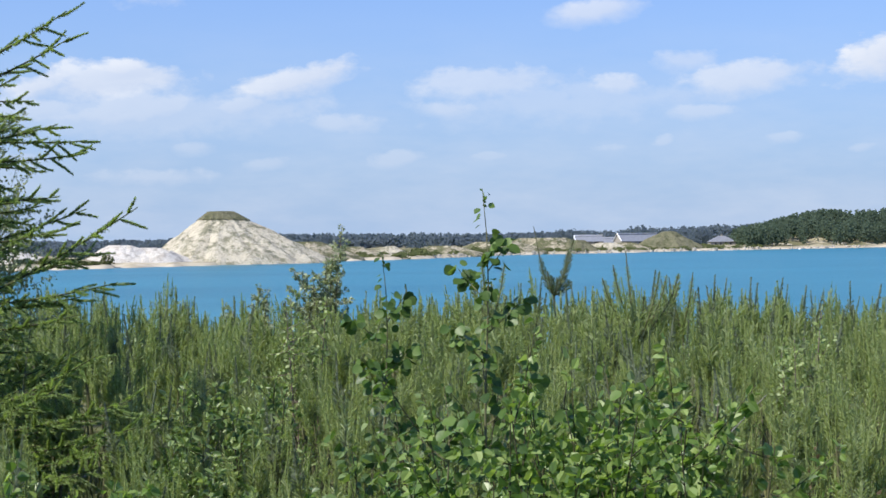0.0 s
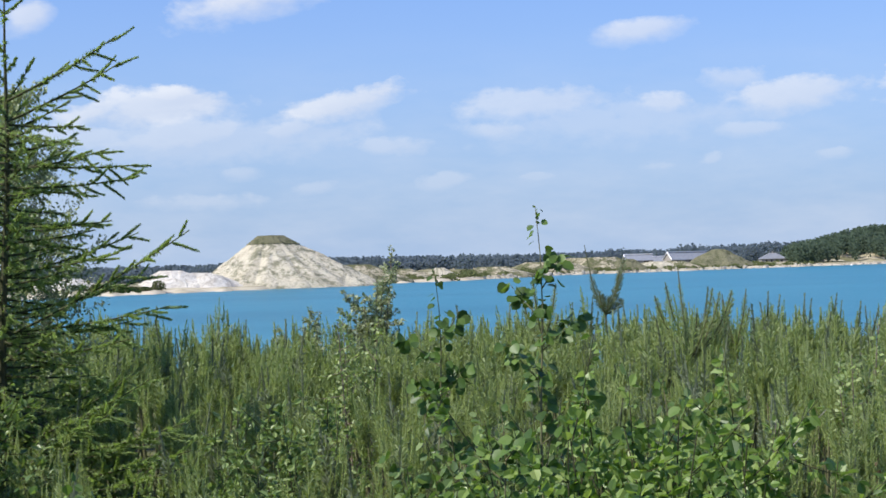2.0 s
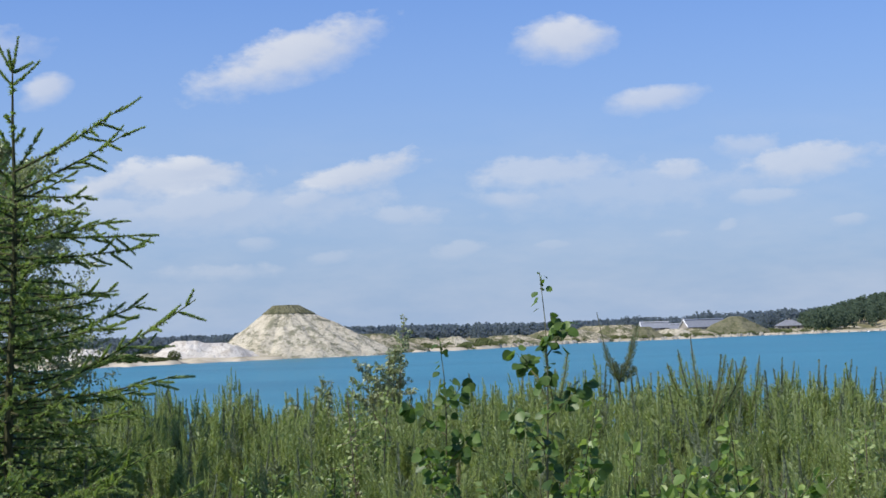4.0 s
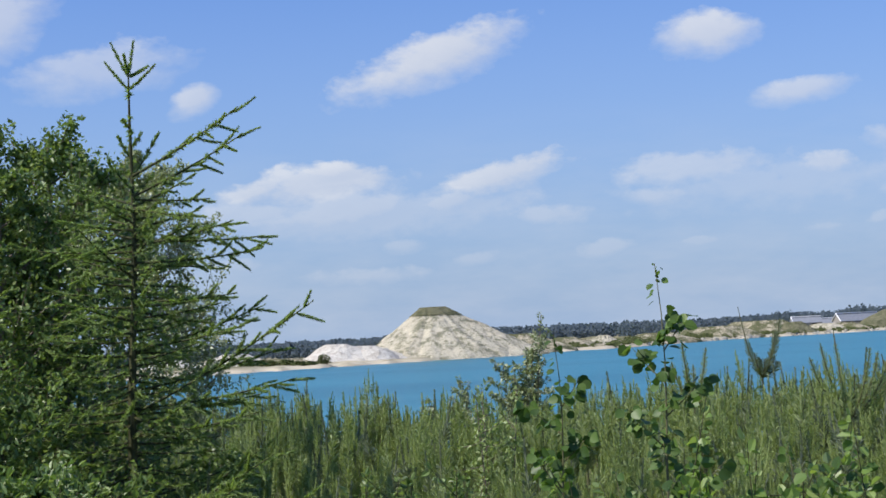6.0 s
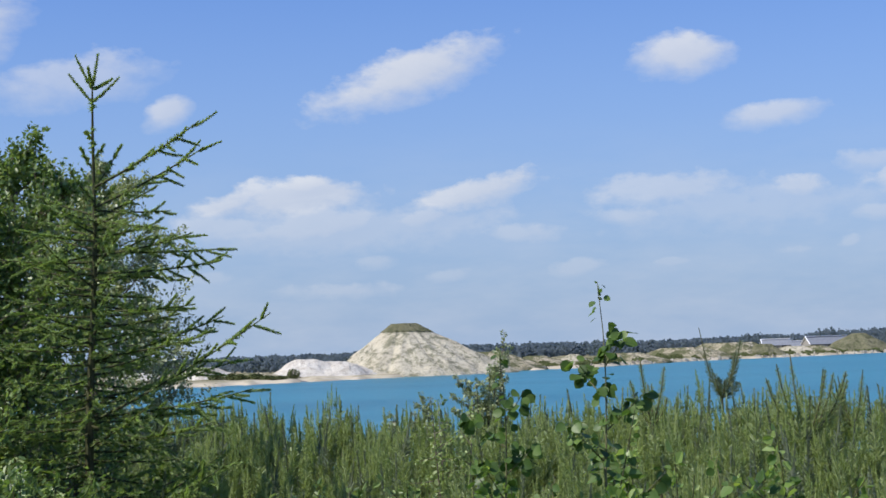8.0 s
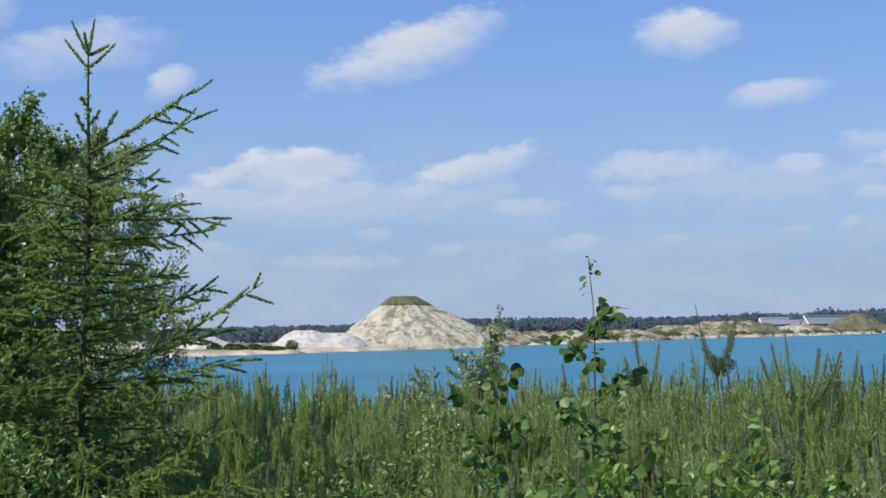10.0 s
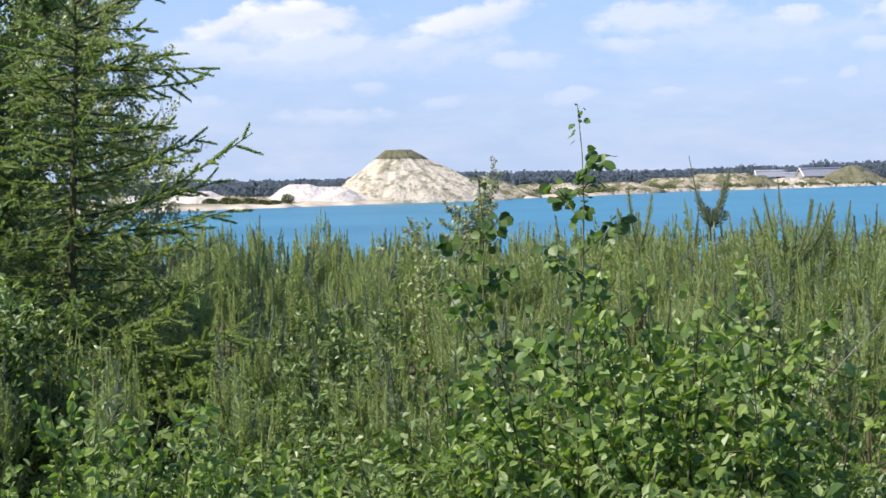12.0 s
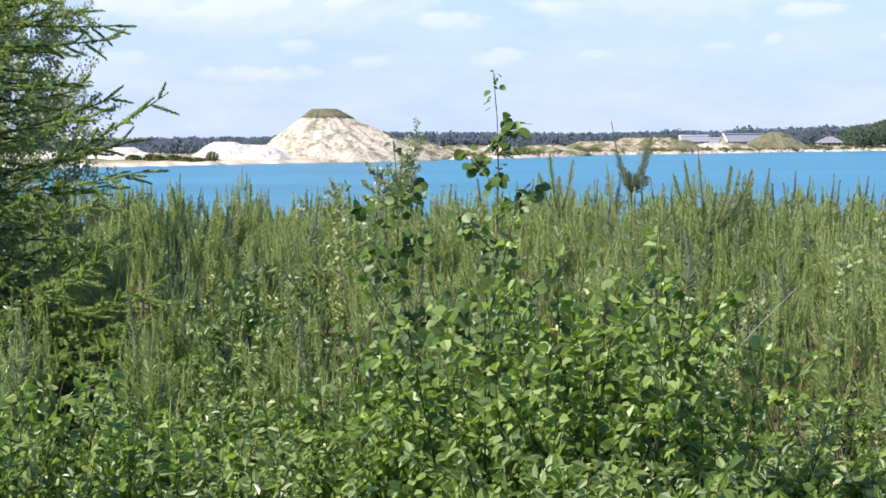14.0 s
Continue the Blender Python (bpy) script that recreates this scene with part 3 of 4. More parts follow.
for a, top, n in ((5.9, 0.33, 9), (6.4, 0.26, 6), (8.3, 0.42, 10), (8.7, 0.38, 6), (11.0, 0.45, 8), (11.4, 0.4, 6), (10.4, 0.34, 5), (0.6, 0.27, 4), (-12.2, 0.16, 6)):
    for _ in range(n):
        d = rng.uniform(1250, 1330)
        q = a + rng.normal() * 0.18
        rows.append((d * math.tan(radians(q)), d, -4.6, 1.6 + d * math.tan(radians(top + rng.normal() * 0.03)) + 4.6, rng.uniform(3.5, 5)))
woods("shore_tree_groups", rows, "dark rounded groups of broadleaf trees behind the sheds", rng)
rows = []
for _ in range(330):
    a = rng.uniform(11.6, 18.6)
    s = float(shore_at(a))
    d = rng.uniform(s + 32, s + 190)
    x, y = d * math.sin(radians(a)), d * math.cos(radians(a))
    top = np.interp(a, [11.6, 12.0, 12.7, 13.8, 14.5, 15.2, 16.6, 18.6], [0.2, 0.36, 0.56, 0.88, 0.99, 0.95, 1.03, 1.1]) + rng.normal() * 0.04
    z = float(ground_height(x, y))
    h = np.clip(1.6 + d * math.tan(radians(top)) - z, 5, 13.5)
    rows.append((x, y, z, h, rng.uniform(3.0, 5.0)))
woods("hill_wood", rows, "dark green pine and broadleaf wood covering a low hill", rng, HAZED_HILLWOOD, 120)
# scrub along the far shore
rows = []
for _ in range(330):
    a = rng.uniform(-4, 12.5)
    d = float(shore_at(a)) + rng.uniform(8, 60)
    x, y = d * math.sin(radians(a)), d * math.cos(radians(a))
    rows.append((x, y, float(ground_height(x, y)) - 0.2, rng.uniform(0.8, 2.4), rng.uniform(1.0, 2.8)))
woods("shore_scrub", rows, "low olive scrub dotted along the far shore", rng, SCRUBLEAF, 60)


def shore_bush(a, d, h, r, label):
    x, y, z = spot(a, d)
    ob = thing("shore_bush", (x, y, z), label, "bush", "bushes on the far shore")
    g = np.random.default_rng(int(d))
    n = 420
    q = unit(g.normal(size=(n, 3))) * (g.random((n, 1)) ** 0.35)
    q[:, 2] = np.abs(q[:, 2])
    part("crown", spray(TUFT, q * [r, r, h], g.normal(size=(n, 3)) + [0, 0, 0.3], g.uniform(0.1, 0.2, n) * r, g), SCRUBLEAF, ob)
    for i in range(3):
        part("stem", tube([(0, 0, -0.3), (g.normal() * r * 0.3, g.normal() * r * 0.3, h * 0.8)], [0.12, 0.04], 5), BARK, ob)


shore_bush(-9.92, 572, 3.4, 2.7, "round dark bush on the white sand beach")
shore_bush(-12.0, 566, 2.2, 3.0, "low dark bush by the waterline")
shore_bush(-11.2, 566, 1.8, 3.4, "low dark bush by the waterline")
for a_, h_, r_ in ((-12.55, 1.6, 3.2), (-11.7, 1.9, 2.6), (-10.75, 1.5, 3.4), (-10.35, 1.2, 2.4)):
    shore_bush(a_, 563, h_, r_, "low brown-olive scrub by the waterline")
shore_bush(-0.9, 735, 2.6, 3.0, "olive bush on the sand bank")


g = np.random.default_rng(41)
vs, fs, k = [], [], 0
for _ in range(230):
    a = g.uniform(1, 16)
    d = float(shore_at(a)) + 6 * math.sin(a * 5.1) + 3 * math.sin(a * 17.0 + 1) + g.uniform(0, 9)
    x, y = d * math.sin(radians(a)), d * math.cos(radians(a))
    v, f = heap_verts(*(g.uniform(0.4, 1.8, 3)), g.uniform(0.3, 1.1), 0.3, float(g.uniform(0, 90)), 0.3, 4, 7)
    vs.append(np.array(v) + [x, y, float(ground_height(x, y))])
    fs += [tuple(i + k for i in q) for q in f]
    k += len(v)
tagged(new("shore_stones", mesh("shore_stones", np.concatenate(vs), fs, STONE)), "pale boulders and lumps of sand along the far waterline", "stones", kind="stuff")


# ---- buildings ----
def box(x0, x1, y0, y1, z0, z1):
    v = [(x, y, z) for z in (z0, z1) for y in (y0, y1) for x in (x0, x1)]
    return v, [(0, 2, 3, 1), (4, 5, 7, 6), (0, 1, 5, 4), (1, 3, 7, 5), (3, 2, 6, 7), (2, 0, 4, 6)]


def shed(a, d, turn, length, width, eave, ridge, label, doors):
    """A long gabled hall; its length along local x."""
    x, y, z = spot(a, d)
    ob = thing("shed", (x, y, z - 0.2), label, "building", "sheds on the far shore")
    ob.rotation_euler = (0, 0, radians(turn))
    w = width / 2
    v = [(0, -w, 0), (0, w, 0), (0, w, eave), (0, 0, ridge - 0.15), (0, -w, eave), (length, -w, 0), (length, w, 0), (length, w, eave), (length, 0, ridge - 0.15), (length, -w, eave)]
    part("wall", (v, [(0, 4, 3, 2, 1), (5, 6, 7, 8, 9), (0, 5, 9, 4), (1, 2, 7, 6), (0, 1, 6, 5)]), WALL, ob, "pale rendered walls")
    for s in (-1, 1):
        o = 0.5
        k = (ridge - eave) / w
        r = [(-o, 0, ridge), (length + o, 0, ridge), (length + o, s * (w + o), eave - o * k), (-o, s * (w + o), eave - o * k)]
        lower = [(p, q, c - 0.25) for p, q, c in r]
        part("roof", (r + lower, [(0, 1, 2, 3), (7, 6, 5, 4), (0, 4, 5, 1), (1, 5, 6, 2), (2, 6, 7, 3), (3, 7, 4, 0)]), ROOF_DARK, ob, "grey sheet roof slope")
        part("verge", tube([(-o - 0.1, 0, ridge + 0.1), (-o - 0.1, s * (w + o), eave - o * k + 0.1)], [0.4, 0.4], 4), ROOF_WHITE, ob, "white verge board")
    part("ridge_cap", box(-o, length + o, -0.9, 0.9, ridge - 0.1, ridge + 0.45), ROOF_WHITE, ob, "white ridge cap")
    for i in range(doors):
        p = length * (i + 0.5) / doors
        part("door", box(p - 1.6, p + 1.6, -w - 0.05, -w + 0.1, 0.2, min(3.2, eave - 0.4)), DARK, ob, "dark roller door")


shed(7.62, 1130, 22, 30, 11.5, 4.2, 9.0, "long grey-roofed shed with white trim", 3)
shed(6.15, 1150, 4, 19, 10, 3.6, 7.4, "low shed with a white ridge", 2)
shed(7.05, 1165, 4, 12, 10, 3.6, 6.9, "small shed between two longer ones", 1)


def hip_house(a, d, length, width, eave, ridge):
    x, y, z = spot(a, d)
    ob = thing("house", (x, y, z - 0.2), "house with a blue-grey hipped roof among trees", "house")
    l, w = length / 2, width / 2
    part("wall", box(-l, l, -w, w, 0, eave), WALL, ob)
    o = 0.6
    v = [(-l - o, -w - o, eave), (l + o, -w - o, eave), (l + o, w + o, eave), (-l - o, w + o, eave), (-l * 0.25, 0, ridge), (l * 0.25, 0, ridge)]
    part("roof", (v, [(0, 1, 5, 4), (1, 2, 5), (2, 3, 4, 5), (3, 0, 4), (3, 2, 1, 0)]), ROOF_HIP, ob, "blue-grey hipped roof")
    part("chimney", box(-0.5, 0.5, -0.4, 0.4, ridge - 1, ridge + 1), WALL, ob)
    for i in (-0.6, -0.2, 0.2, 0.6):
        win = part("window", box(i * l - 0.6, i * l + 0.6, -w - 0.06, -w + 0.05, 0.9, eave - 0.5), DARK, ob)
        part("sill", box(i * l - 0.7, i * l + 0.7, -w - 0.16, -w + 0.05, 0.75, 0.87), ROOF_WHITE, win)


hip_house(11.15, 1110, 17, 10, 3.0, 7.0)

bx, by = 1010 * math.tan(radians(13.75)), 1010
b = thing("buoy", (bx, by, WATER_Z), "small white buoy floating on the lake", "buoy")
part("float", heap_verts(0.7, 0.7, 0.7, 0.8, 0.3, 2, 0.0, 6, 14, 0.0, 1.0, 0.6), BUOY, b, "", True)


# ---- young pines on the terrace ----
def curve_points(start, way, length, bend, n=6):
    """Points along a bar that leaves start along way and bends by the vector bend over its length."""
    s = np.linspace(0, 1, n)[:, None]
    return np.asarray(start, float) + np.asarray(unit(way)) * length * s + np.asarray(bend, float) * length * s * s


def along(points, s):
    pts = np.asarray(points)
    f = np.clip(np.asarray(s), 0, 1) * (len(pts) - 1)
    i = np.minimum(f.astype(int), len(pts) - 2)
    q = (f - i)[:, None]
    return pts[i] * (1 - q) + pts[i + 1] * q, unit(pts[i + 1] - pts[i])


def bottlebrush(points, n, length, width, lean, rng, lo=0.0, hi=1.0, blunt=False):
    """Needles round a shoot, pointing forward along it."""
    s = np.sort(rng.uniform(lo, hi, n))
    pos, way = along(points, s)
    out = unit(np.cross(way, rng.normal(size=(n, 3))))
    d = unit(way * lean + out)
    size = length * rng.uniform(0.75, 1.2, n) * (1 - 0.35 * s ** 3)
    return spray(needle_shape(width / length, blunt), pos, d, size, rng, face=np.zeros(3), turn=1.0)


def brush(start, way, old, fresh, needle, n, g):
    """A shoot: last year's thick bottlebrush with this year's thin candle standing on it."""
    p = curve_points(start, way, old, (g.normal() * 0.06, g.normal() * 0.06, 0.2), 3)
    q = curve_points(p[-1], p[-1] - p[-2] + np.array([0, 0, 0.02]), fresh, (g.normal() * 0.05, g.normal() * 0.05, 0.15), 3)
    return [tube(p[::2], [0.007, 0.005], 3), tube(q[::2], [0.007, 0.004], 3),
            bottlebrush(p, n, needle, 0.0105, 1.0, g, blunt=True), bottlebrush(q, int(n * 0.4), 0.026, 0.0085, 1.4, g)]


def candle_mesh(seed, old, fresh, n, mat):
    g = np.random.default_rng(seed)
    return mesh("shoot", *joined(*brush((0, 0, 0), (g.normal() * 0.05, g.normal() * 0.05, 1), old, fresh, 0.066, n, g)), mat)


CANDLES = [candle_mesh(11, 0.24, 0.11, 190, PINE), candle_mesh(12, 0.2, 0.08, 135, PINE), candle_mesh(13, 0.17, 0.07, 115, PINE), candle_mesh(14, 0.24, 0.17, 200, PINE_GREY), candle_mesh(15, 0.21, 0.12, 140, PINE_GREY)]


def branch_mesh(seed, length):
    """A side branch that sweeps up and ends in several upright shoots."""
    g = np.random.default_rng(seed)
    p = curve_points((0, 0, 0), (1, 0, 0.75), length, (-0.36, 0, 0.65), 4)
    pieces = [tube(p, np.linspace(0.008, 0.004, 4), 3), bottlebrush(p, 50, 0.055, 0.0085, 0.9, g, 0.3, 1.0)]
    pieces += brush(p[-1], p[-1] - p[-2] + np.array([0, 0, 0.06]), length * 0.42, length * 0.2, 0.05, 56, g)
    for k, s in enumerate((0.35, 0.5, 0.66, 0.8, 0.93)):
        c, w = along(p, np.array([s]))
        out = np.array([0, (1 if k % 2 else -1) * g.uniform(0.5, 1.1), 0])
        q = c[0] + (w[0] * 0.4 + out + [0, 0, 0.35]) * length * g.uniform(0.1, 0.3)
        pieces.append(tube([c[0], q], [0.005, 0.004], 3))
        pieces += brush(q, w[0] * 0.25 + out * 0.12 + [0, g.normal() * 0.12, 1.0], length * g.uniform(0.28, 0.46), length * g.uniform(0.1, 0.24), 0.046, 42, g)
    return mesh("branch", *joined(*pieces), PINE_OLD)


BRANCHES = [branch_mesh(21, 0.42), branch_mesh(22, 0.34), branch_mesh(23, 0.5)]


def young_pine(seed, height, crown=3, widest=18):
    """A sapling: trunk, whorls of upswept branches, and a candelabra of shoots at the top."""
    g = np.random.default_rng(seed)
    ob = thing("young_pine", (0, 0, 0), "young pine with upright light green candles in a dense stand", "young pine", "young pines on the bank")
    p = curve_points((0, 0, -0.1), (g.normal() * 0.04, g.normal() * 0.04, 1), height * 0.67 + 0.1, (0, 0, 0), 5)
    part("trunk", tube(p, np.linspace(0.014, 0.009, 5), 6), PINE_BARK, ob)
    top = p[-1]

    def put(name, me, place, turn, lean, size=1.0):
        o = part(name, me, None, ob)
        o.location = place
        o.rotation_euler = (0, radians(lean), turn)
        o.scale = (size, size, size)

    put("shoot", CANDLES[int(g.choice([0, 0, 3]))], top, 0, 0, height * 0.36 / 0.4)
    for i in range(crown):
        put("shoot", CANDLES[int(g.choice([0, 1, 1, 2, 4]))], top - [0, 0, 0.02], i * 6.28 / crown + g.uniform(-0.3, 0.3), g.uniform(6, widest), g.uniform(0.55, 0.85) * height * 0.36 / 0.4)
    k = 0
    for level, n in ((0.95, 2), (0.75, 2), (0.5, 1)):
        c = along(p, np.array([level]))[0][0]
        for i in range(n):
            w = k * 2.4 + g.uniform(-0.5, 0.5)
            k += 1
            put("branch", BRANCHES[int(g.integers(3))], c, w, 0, g.uniform(0.8, 1.15) * (1.2 - 0.6 * level) * height / 1.45)
    return ob


PINES = [(young_pine(31, 1.15), 1.15), (young_pine(32, 1.4), 1.4), (young_pine(33, 1.6), 1.6), (young_pine(34, 1.3), 1.3), (young_pine(35, 1.75), 1.75)]
# the stand grows taller away from the path: angle of the tops below the eye by distance, and how far single tops rise over that by bearing
g = np.random.default_rng(77)
used, far_pines = 0, []
y = 7.9
while y < 27.5:
    step = 0.58 + 0.03 * min(y - 8, 10) - 0.012 * max(0, y - 18)
    x = -0.31 * y - 0.9 + g.uniform(0, step)
    while x < 0.31 * y + 1.2:
        px, py = x + g.normal() * 0.16, y + g.normal() * 0.16
        a = math.degrees(math.atan2(px - 0.2, py))
        drop = np.interp(py, [8, 10, 12, 16, 20, 24, 28], [7.4, 5.5, 4.4, 3.15, 2.4, 2.0, 1.85]) + g.uniform(-0.3, 0.4)
        drop += np.interp(a, [-14, -8, 0, 4, 8, 11, 13, 17], [-0.05, 0.2, 0.15, 0.1, 0.0, 0.05, 0.1, 0.6])
        if py > 17 and g.random() < 0.2:
            drop -= g.uniform(0.1, 0.4)
        z = float(near_height(px, py))
        want = max(0.7, 1.56 - py * math.tan(radians(drop)) - z)
        in_larch = math.hypot(px + 3.3, py - 11.7) < 0.55 or math.hypot(px + 2.1, py - 10.1) < 0.45
        if not in_larch:
            k = used if used < len(PINES) else int(g.integers(len(PINES)))
            base, h = PINES[k]
            m = pose(px, py, z, g.normal() * 3, g.normal() * 3, g.uniform(0, 360)) @ Matrix.Scale(want / h, 4)
            if used < len(PINES):
                base.matrix_basis = m
            elif used < 292:
                copy = copy_thing(base, pose(0, 0, 0))
                copy.matrix_basis = m
            else:
                far_pines.append((k, m))
            used += 1
        x += step * g.uniform(0.8, 1.2)
    y += step * 0.95


def joined_copies(name, sources, placed):
    """One mesh of many copies of a few things: sources are things with parts, placed is a list of (which, matrix)."""
    kinds, mats = [], []
    for ob in sources:
        rows = []
        for o in ob.children_recursive:
            me = o.data
            co = np.empty(len(me.vertices) * 3, np.float32)
            me.vertices.foreach_get("co", co)
            mat = np.array(o.matrix_basis)
            co = co.reshape(-1, 3) @ mat[:3, :3].T + mat[:3, 3]
            total, loops = np.empty(len(me.polygons), np.int32), np.empty(len(me.loops), np.int32)
            me.polygons.foreach_get("loop_total", total)
            me.loops.foreach_get("vertex_index", loops)
            if me.materials[0] not in mats:
                mats.append(me.materials[0])
            rows.append((co, total, loops, mats.index(me.materials[0])))
        kinds.append(rows)
    cos, totals, loops, which, n = [], [], [], [], 0
    for k, m in placed:
        m = np.array(m)
        for co, total, lp, mat in kinds[k]:
            cos.append(co @ m[:3, :3].T + m[:3, 3])
            totals.append(total)
            loops.append(lp + n)
            which.append(np.full(len(total), mat, np.int32))
            n += len(co)
    cos, totals, loops, which = (np.concatenate(v) for v in (cos, totals, loops, which))
    me = bpy.data.meshes.new(name)
    me.vertices.add(len(cos))
    me.vertices.foreach_set("co", cos.astype(np.float32).ravel())
    me.loops.add(len(loops))
    me.loops.foreach_set("vertex_index", loops)
    me.polygons.add(len(totals))
    me.polygons.foreach_set("loop_start", np.concatenate([[0], np.cumsum(totals)[:-1]]).astype(np.int32))
    me.polygons.foreach_set("material_index", which)
    for mat in mats:
        me.materials.append(mat)
    me.update(calc_edges=True)
    return new(name, me)


tagged(joined_copies("far_young_pines", [ob for ob, h in PINES], far_pines), "dense far edge of the young pine stand above the water", "young pines", kind="stuff")


def candelabra_pine(place, fork, shoots, needle, seed, mat, label):
    """An older pine whose bare stem ends in a fork of long needled shoots; each shoot: its tip from the fork, and the bare candle on it."""
    g = np.random.default_rng(seed)
    x, y = place
    z = float(near_height(x, y))
    ob = thing("young_pine", (x, y, z), label, "young pine", "young pines on the bank")
    top = np.array([0, 0, fork - z])
    part("trunk", tube([(0, 0, -0.1), (0.02, 0, (fork - z) * 0.5), tuple(top)], [0.03, 0.024, 0.016], 7), PINE_BARK, ob)
    for dx, dy, dz, tip in shoots:
        l = math.sqrt(dx * dx + dy * dy + dz * dz)
        p = curve_points(top, (dx * 1.5, dy * 1.5, dz * 0.85), l, np.array([-dx * 0.5, -dy * 0.5, dz * 0.15]) / l, 6)
        q = curve_points(p[-1], p[-1] - p[-2], max(tip, 0.03), (0, 0, 0.1), 3)
        sh = part("shoot", joined(tube(p, np.linspace(0.014, 0.008, 6), 5), tube(q, np.linspace(0.01, 0.005, 3), 5)), PINE_BARK, ob)
        tagged(part("needles", joined(bottlebrush(p, int(560 * l), needle, 0.009, 1.1, g, 0.06, 1.0, True), bottlebrush(q, 40, needle * 0.35, 0.008, 1.6, g)), mat, sh), kind="stuff")
    for i in range(5):
        w = i * 2.4 + seed
        c = top * [1, 1, g.uniform(0.35, 0.62)]
        o = part("branch", BRANCHES[i % 3], None, ob)
        o.location, o.rotation_euler, o.scale = c, (0, 0, w), (1.5, 1.5, 1.5)


candelabra_pine((2.45, 25.65), 0.73, ((-0.19, 0.05, 0.55, 0.48), (0.2, -0.1, 0.62, 0.04), (0.29, 0.05, 0.8, 0.04), (0.36, -0.1, 0.26, 0.03), (-0.02, 0.2, 0.3, 0.03), (0.04, -0.15, 0.26, 0.03), (-0.1, -0.1, 0.34, 0.03)), 0.095, 501, PINE_GREY,
                "tall young pine ending in a thick fork of grey-green shoots")
candelabra_pine((2.92, 19.8), 0.37, ((-0.45, 0.1, 0.75, 0.05), (-0.28, -0.1, 0.82, 0.06), (-0.09, 0.1, 0.78, 0.2), (0.22, -0.1, 0.76, 0.03), (0.37, 0.1, 0.76, 0.04), (0.57, 0.0, 0.84, 0.03), (0.68, 0.15, 0.78, 0.03), (0.1, 0.2, 0.5, 0.03)), 0.062, 502, PINE,
                "tall young pine with a wide fan of pale needled shoots")
candelabra_pine((1.14, 20.0), 0.59, ((-0.23, 0.1, 0.52, 0.04), (-0.09, -0.1, 0.66, 0.08), (0.15, 0.1, 0.62, 0.04), (0.21, -0.1, 0.34, 0.03), (0.02, 0.2, 0.45, 0.05)), 0.068, 503, PINE,
                "tall young pine with a cluster of upright grey-green shoots")
candelabra_pine((3.75, 21.5), 0.42, ((-0.12, 0.05, 0.5, 0.12), (0.1, -0.1, 0.58, 0.1), (0.2, 0.1, 0.45, 0.04), (-0.22, 0.1, 0.42, 0.04)), 0.068, 504, PINE,
                "tall young pine with a cluster of upright pale shoots")

# ---- leafy shrubs and saplings ----
def leafy_stem(parent, base, way, length, bend, thick, leaves, leaf, size, mat, g, bark, start=0.25, twigs=6, droop=0.3, reach=0.3):
    """A stem with side twigs; its leaves hang as one part under it."""
    p = curve_points(base, way, length, bend, 8)
    pieces = []
    tracks = [(p, max(0.2, 1.0 - 0.6 * (twigs > 0)))]
    for i in range(twigs):
        s = start + (0.95 - start) * (i + g.uniform(0, 0.8)) / max(1, twigs)
        c, w = along(p, np.array([s]))
        d = g.normal(size=3) + w[0] * 0.9
        q = curve_points(c[0], d, length * reach * (1.15 - 0.6 * s) * g.uniform(0.7, 1.2), (0, 0, 0.15), 5)
        pieces.append(tube(q, np.linspace(thick * 0.4, thick * 0.15, 5), 4))
        tracks.append((q, 1.0))
    st = part("stem", tube(p, np.linspace(thick, thick * 0.3, 8), 6), bark, parent)
    if pieces:
        tagged(part("twig_growth", joined(*pieces), bark, st), kind="stuff")
    weight = np.array([np.linalg.norm(np.diff(q, axis=0), axis=1).sum() * w for q, w in tracks])
    pos, ways = [], []
    for (q, w), n in zip(tracks, np.round(leaves * weight / weight.sum()).astype(int)):
        if n < 1:
            continue
        c, d = along(q, g.uniform(start if q is p else 0.1, 1, n) ** 0.9)
        pos.append(c)
        ways.append(d)
    pos, ways = np.concatenate(pos), np.concatenate(ways)
    d = unit(unit(g.normal(size=pos.shape)) + ways * 0.4 + [0, 0, -droop])
    tagged(part("foliage", spray(leaf, pos + d * size * 0.35, d, size * g.uniform(0.6, 1.25, len(pos)), g, turn=1.3), mat, st), kind="stuff")


def shrub(name, place, label, category, group, stems, height, spread, leaves, leaf, size, mat, seed, bark=BARK, droop=0.3, twigs=6, start=0.2, reach=0.3, low=0.75):
    g = np.random.default_rng(seed)
    x, y = place
    ob = thing(name, (x, y, float(near_height(x, y))), label, category, group)
    for i in range(stems):
        w = 2 * math.pi * (i + g.uniform(-0.3, 0.3)) / stems
        lean = spread * g.uniform(0.5, 1.1)
        length = height * (g.uniform(low, 1.08 if low > 0.7 else 0.9) if i else 1.04)
        leafy_stem(ob, (0.05 * math.cos(w), 0.05 * math.sin(w), -0.05), (math.cos(w) * lean, math.sin(w) * lean, 1), length, (0, 0, -0.05), 0.003 + 0.0035 * height,
                   leaves // stems, leaf, size, mat, g, bark, start, twigs, droop, reach)
    return ob


g = np.random.default_rng(9)
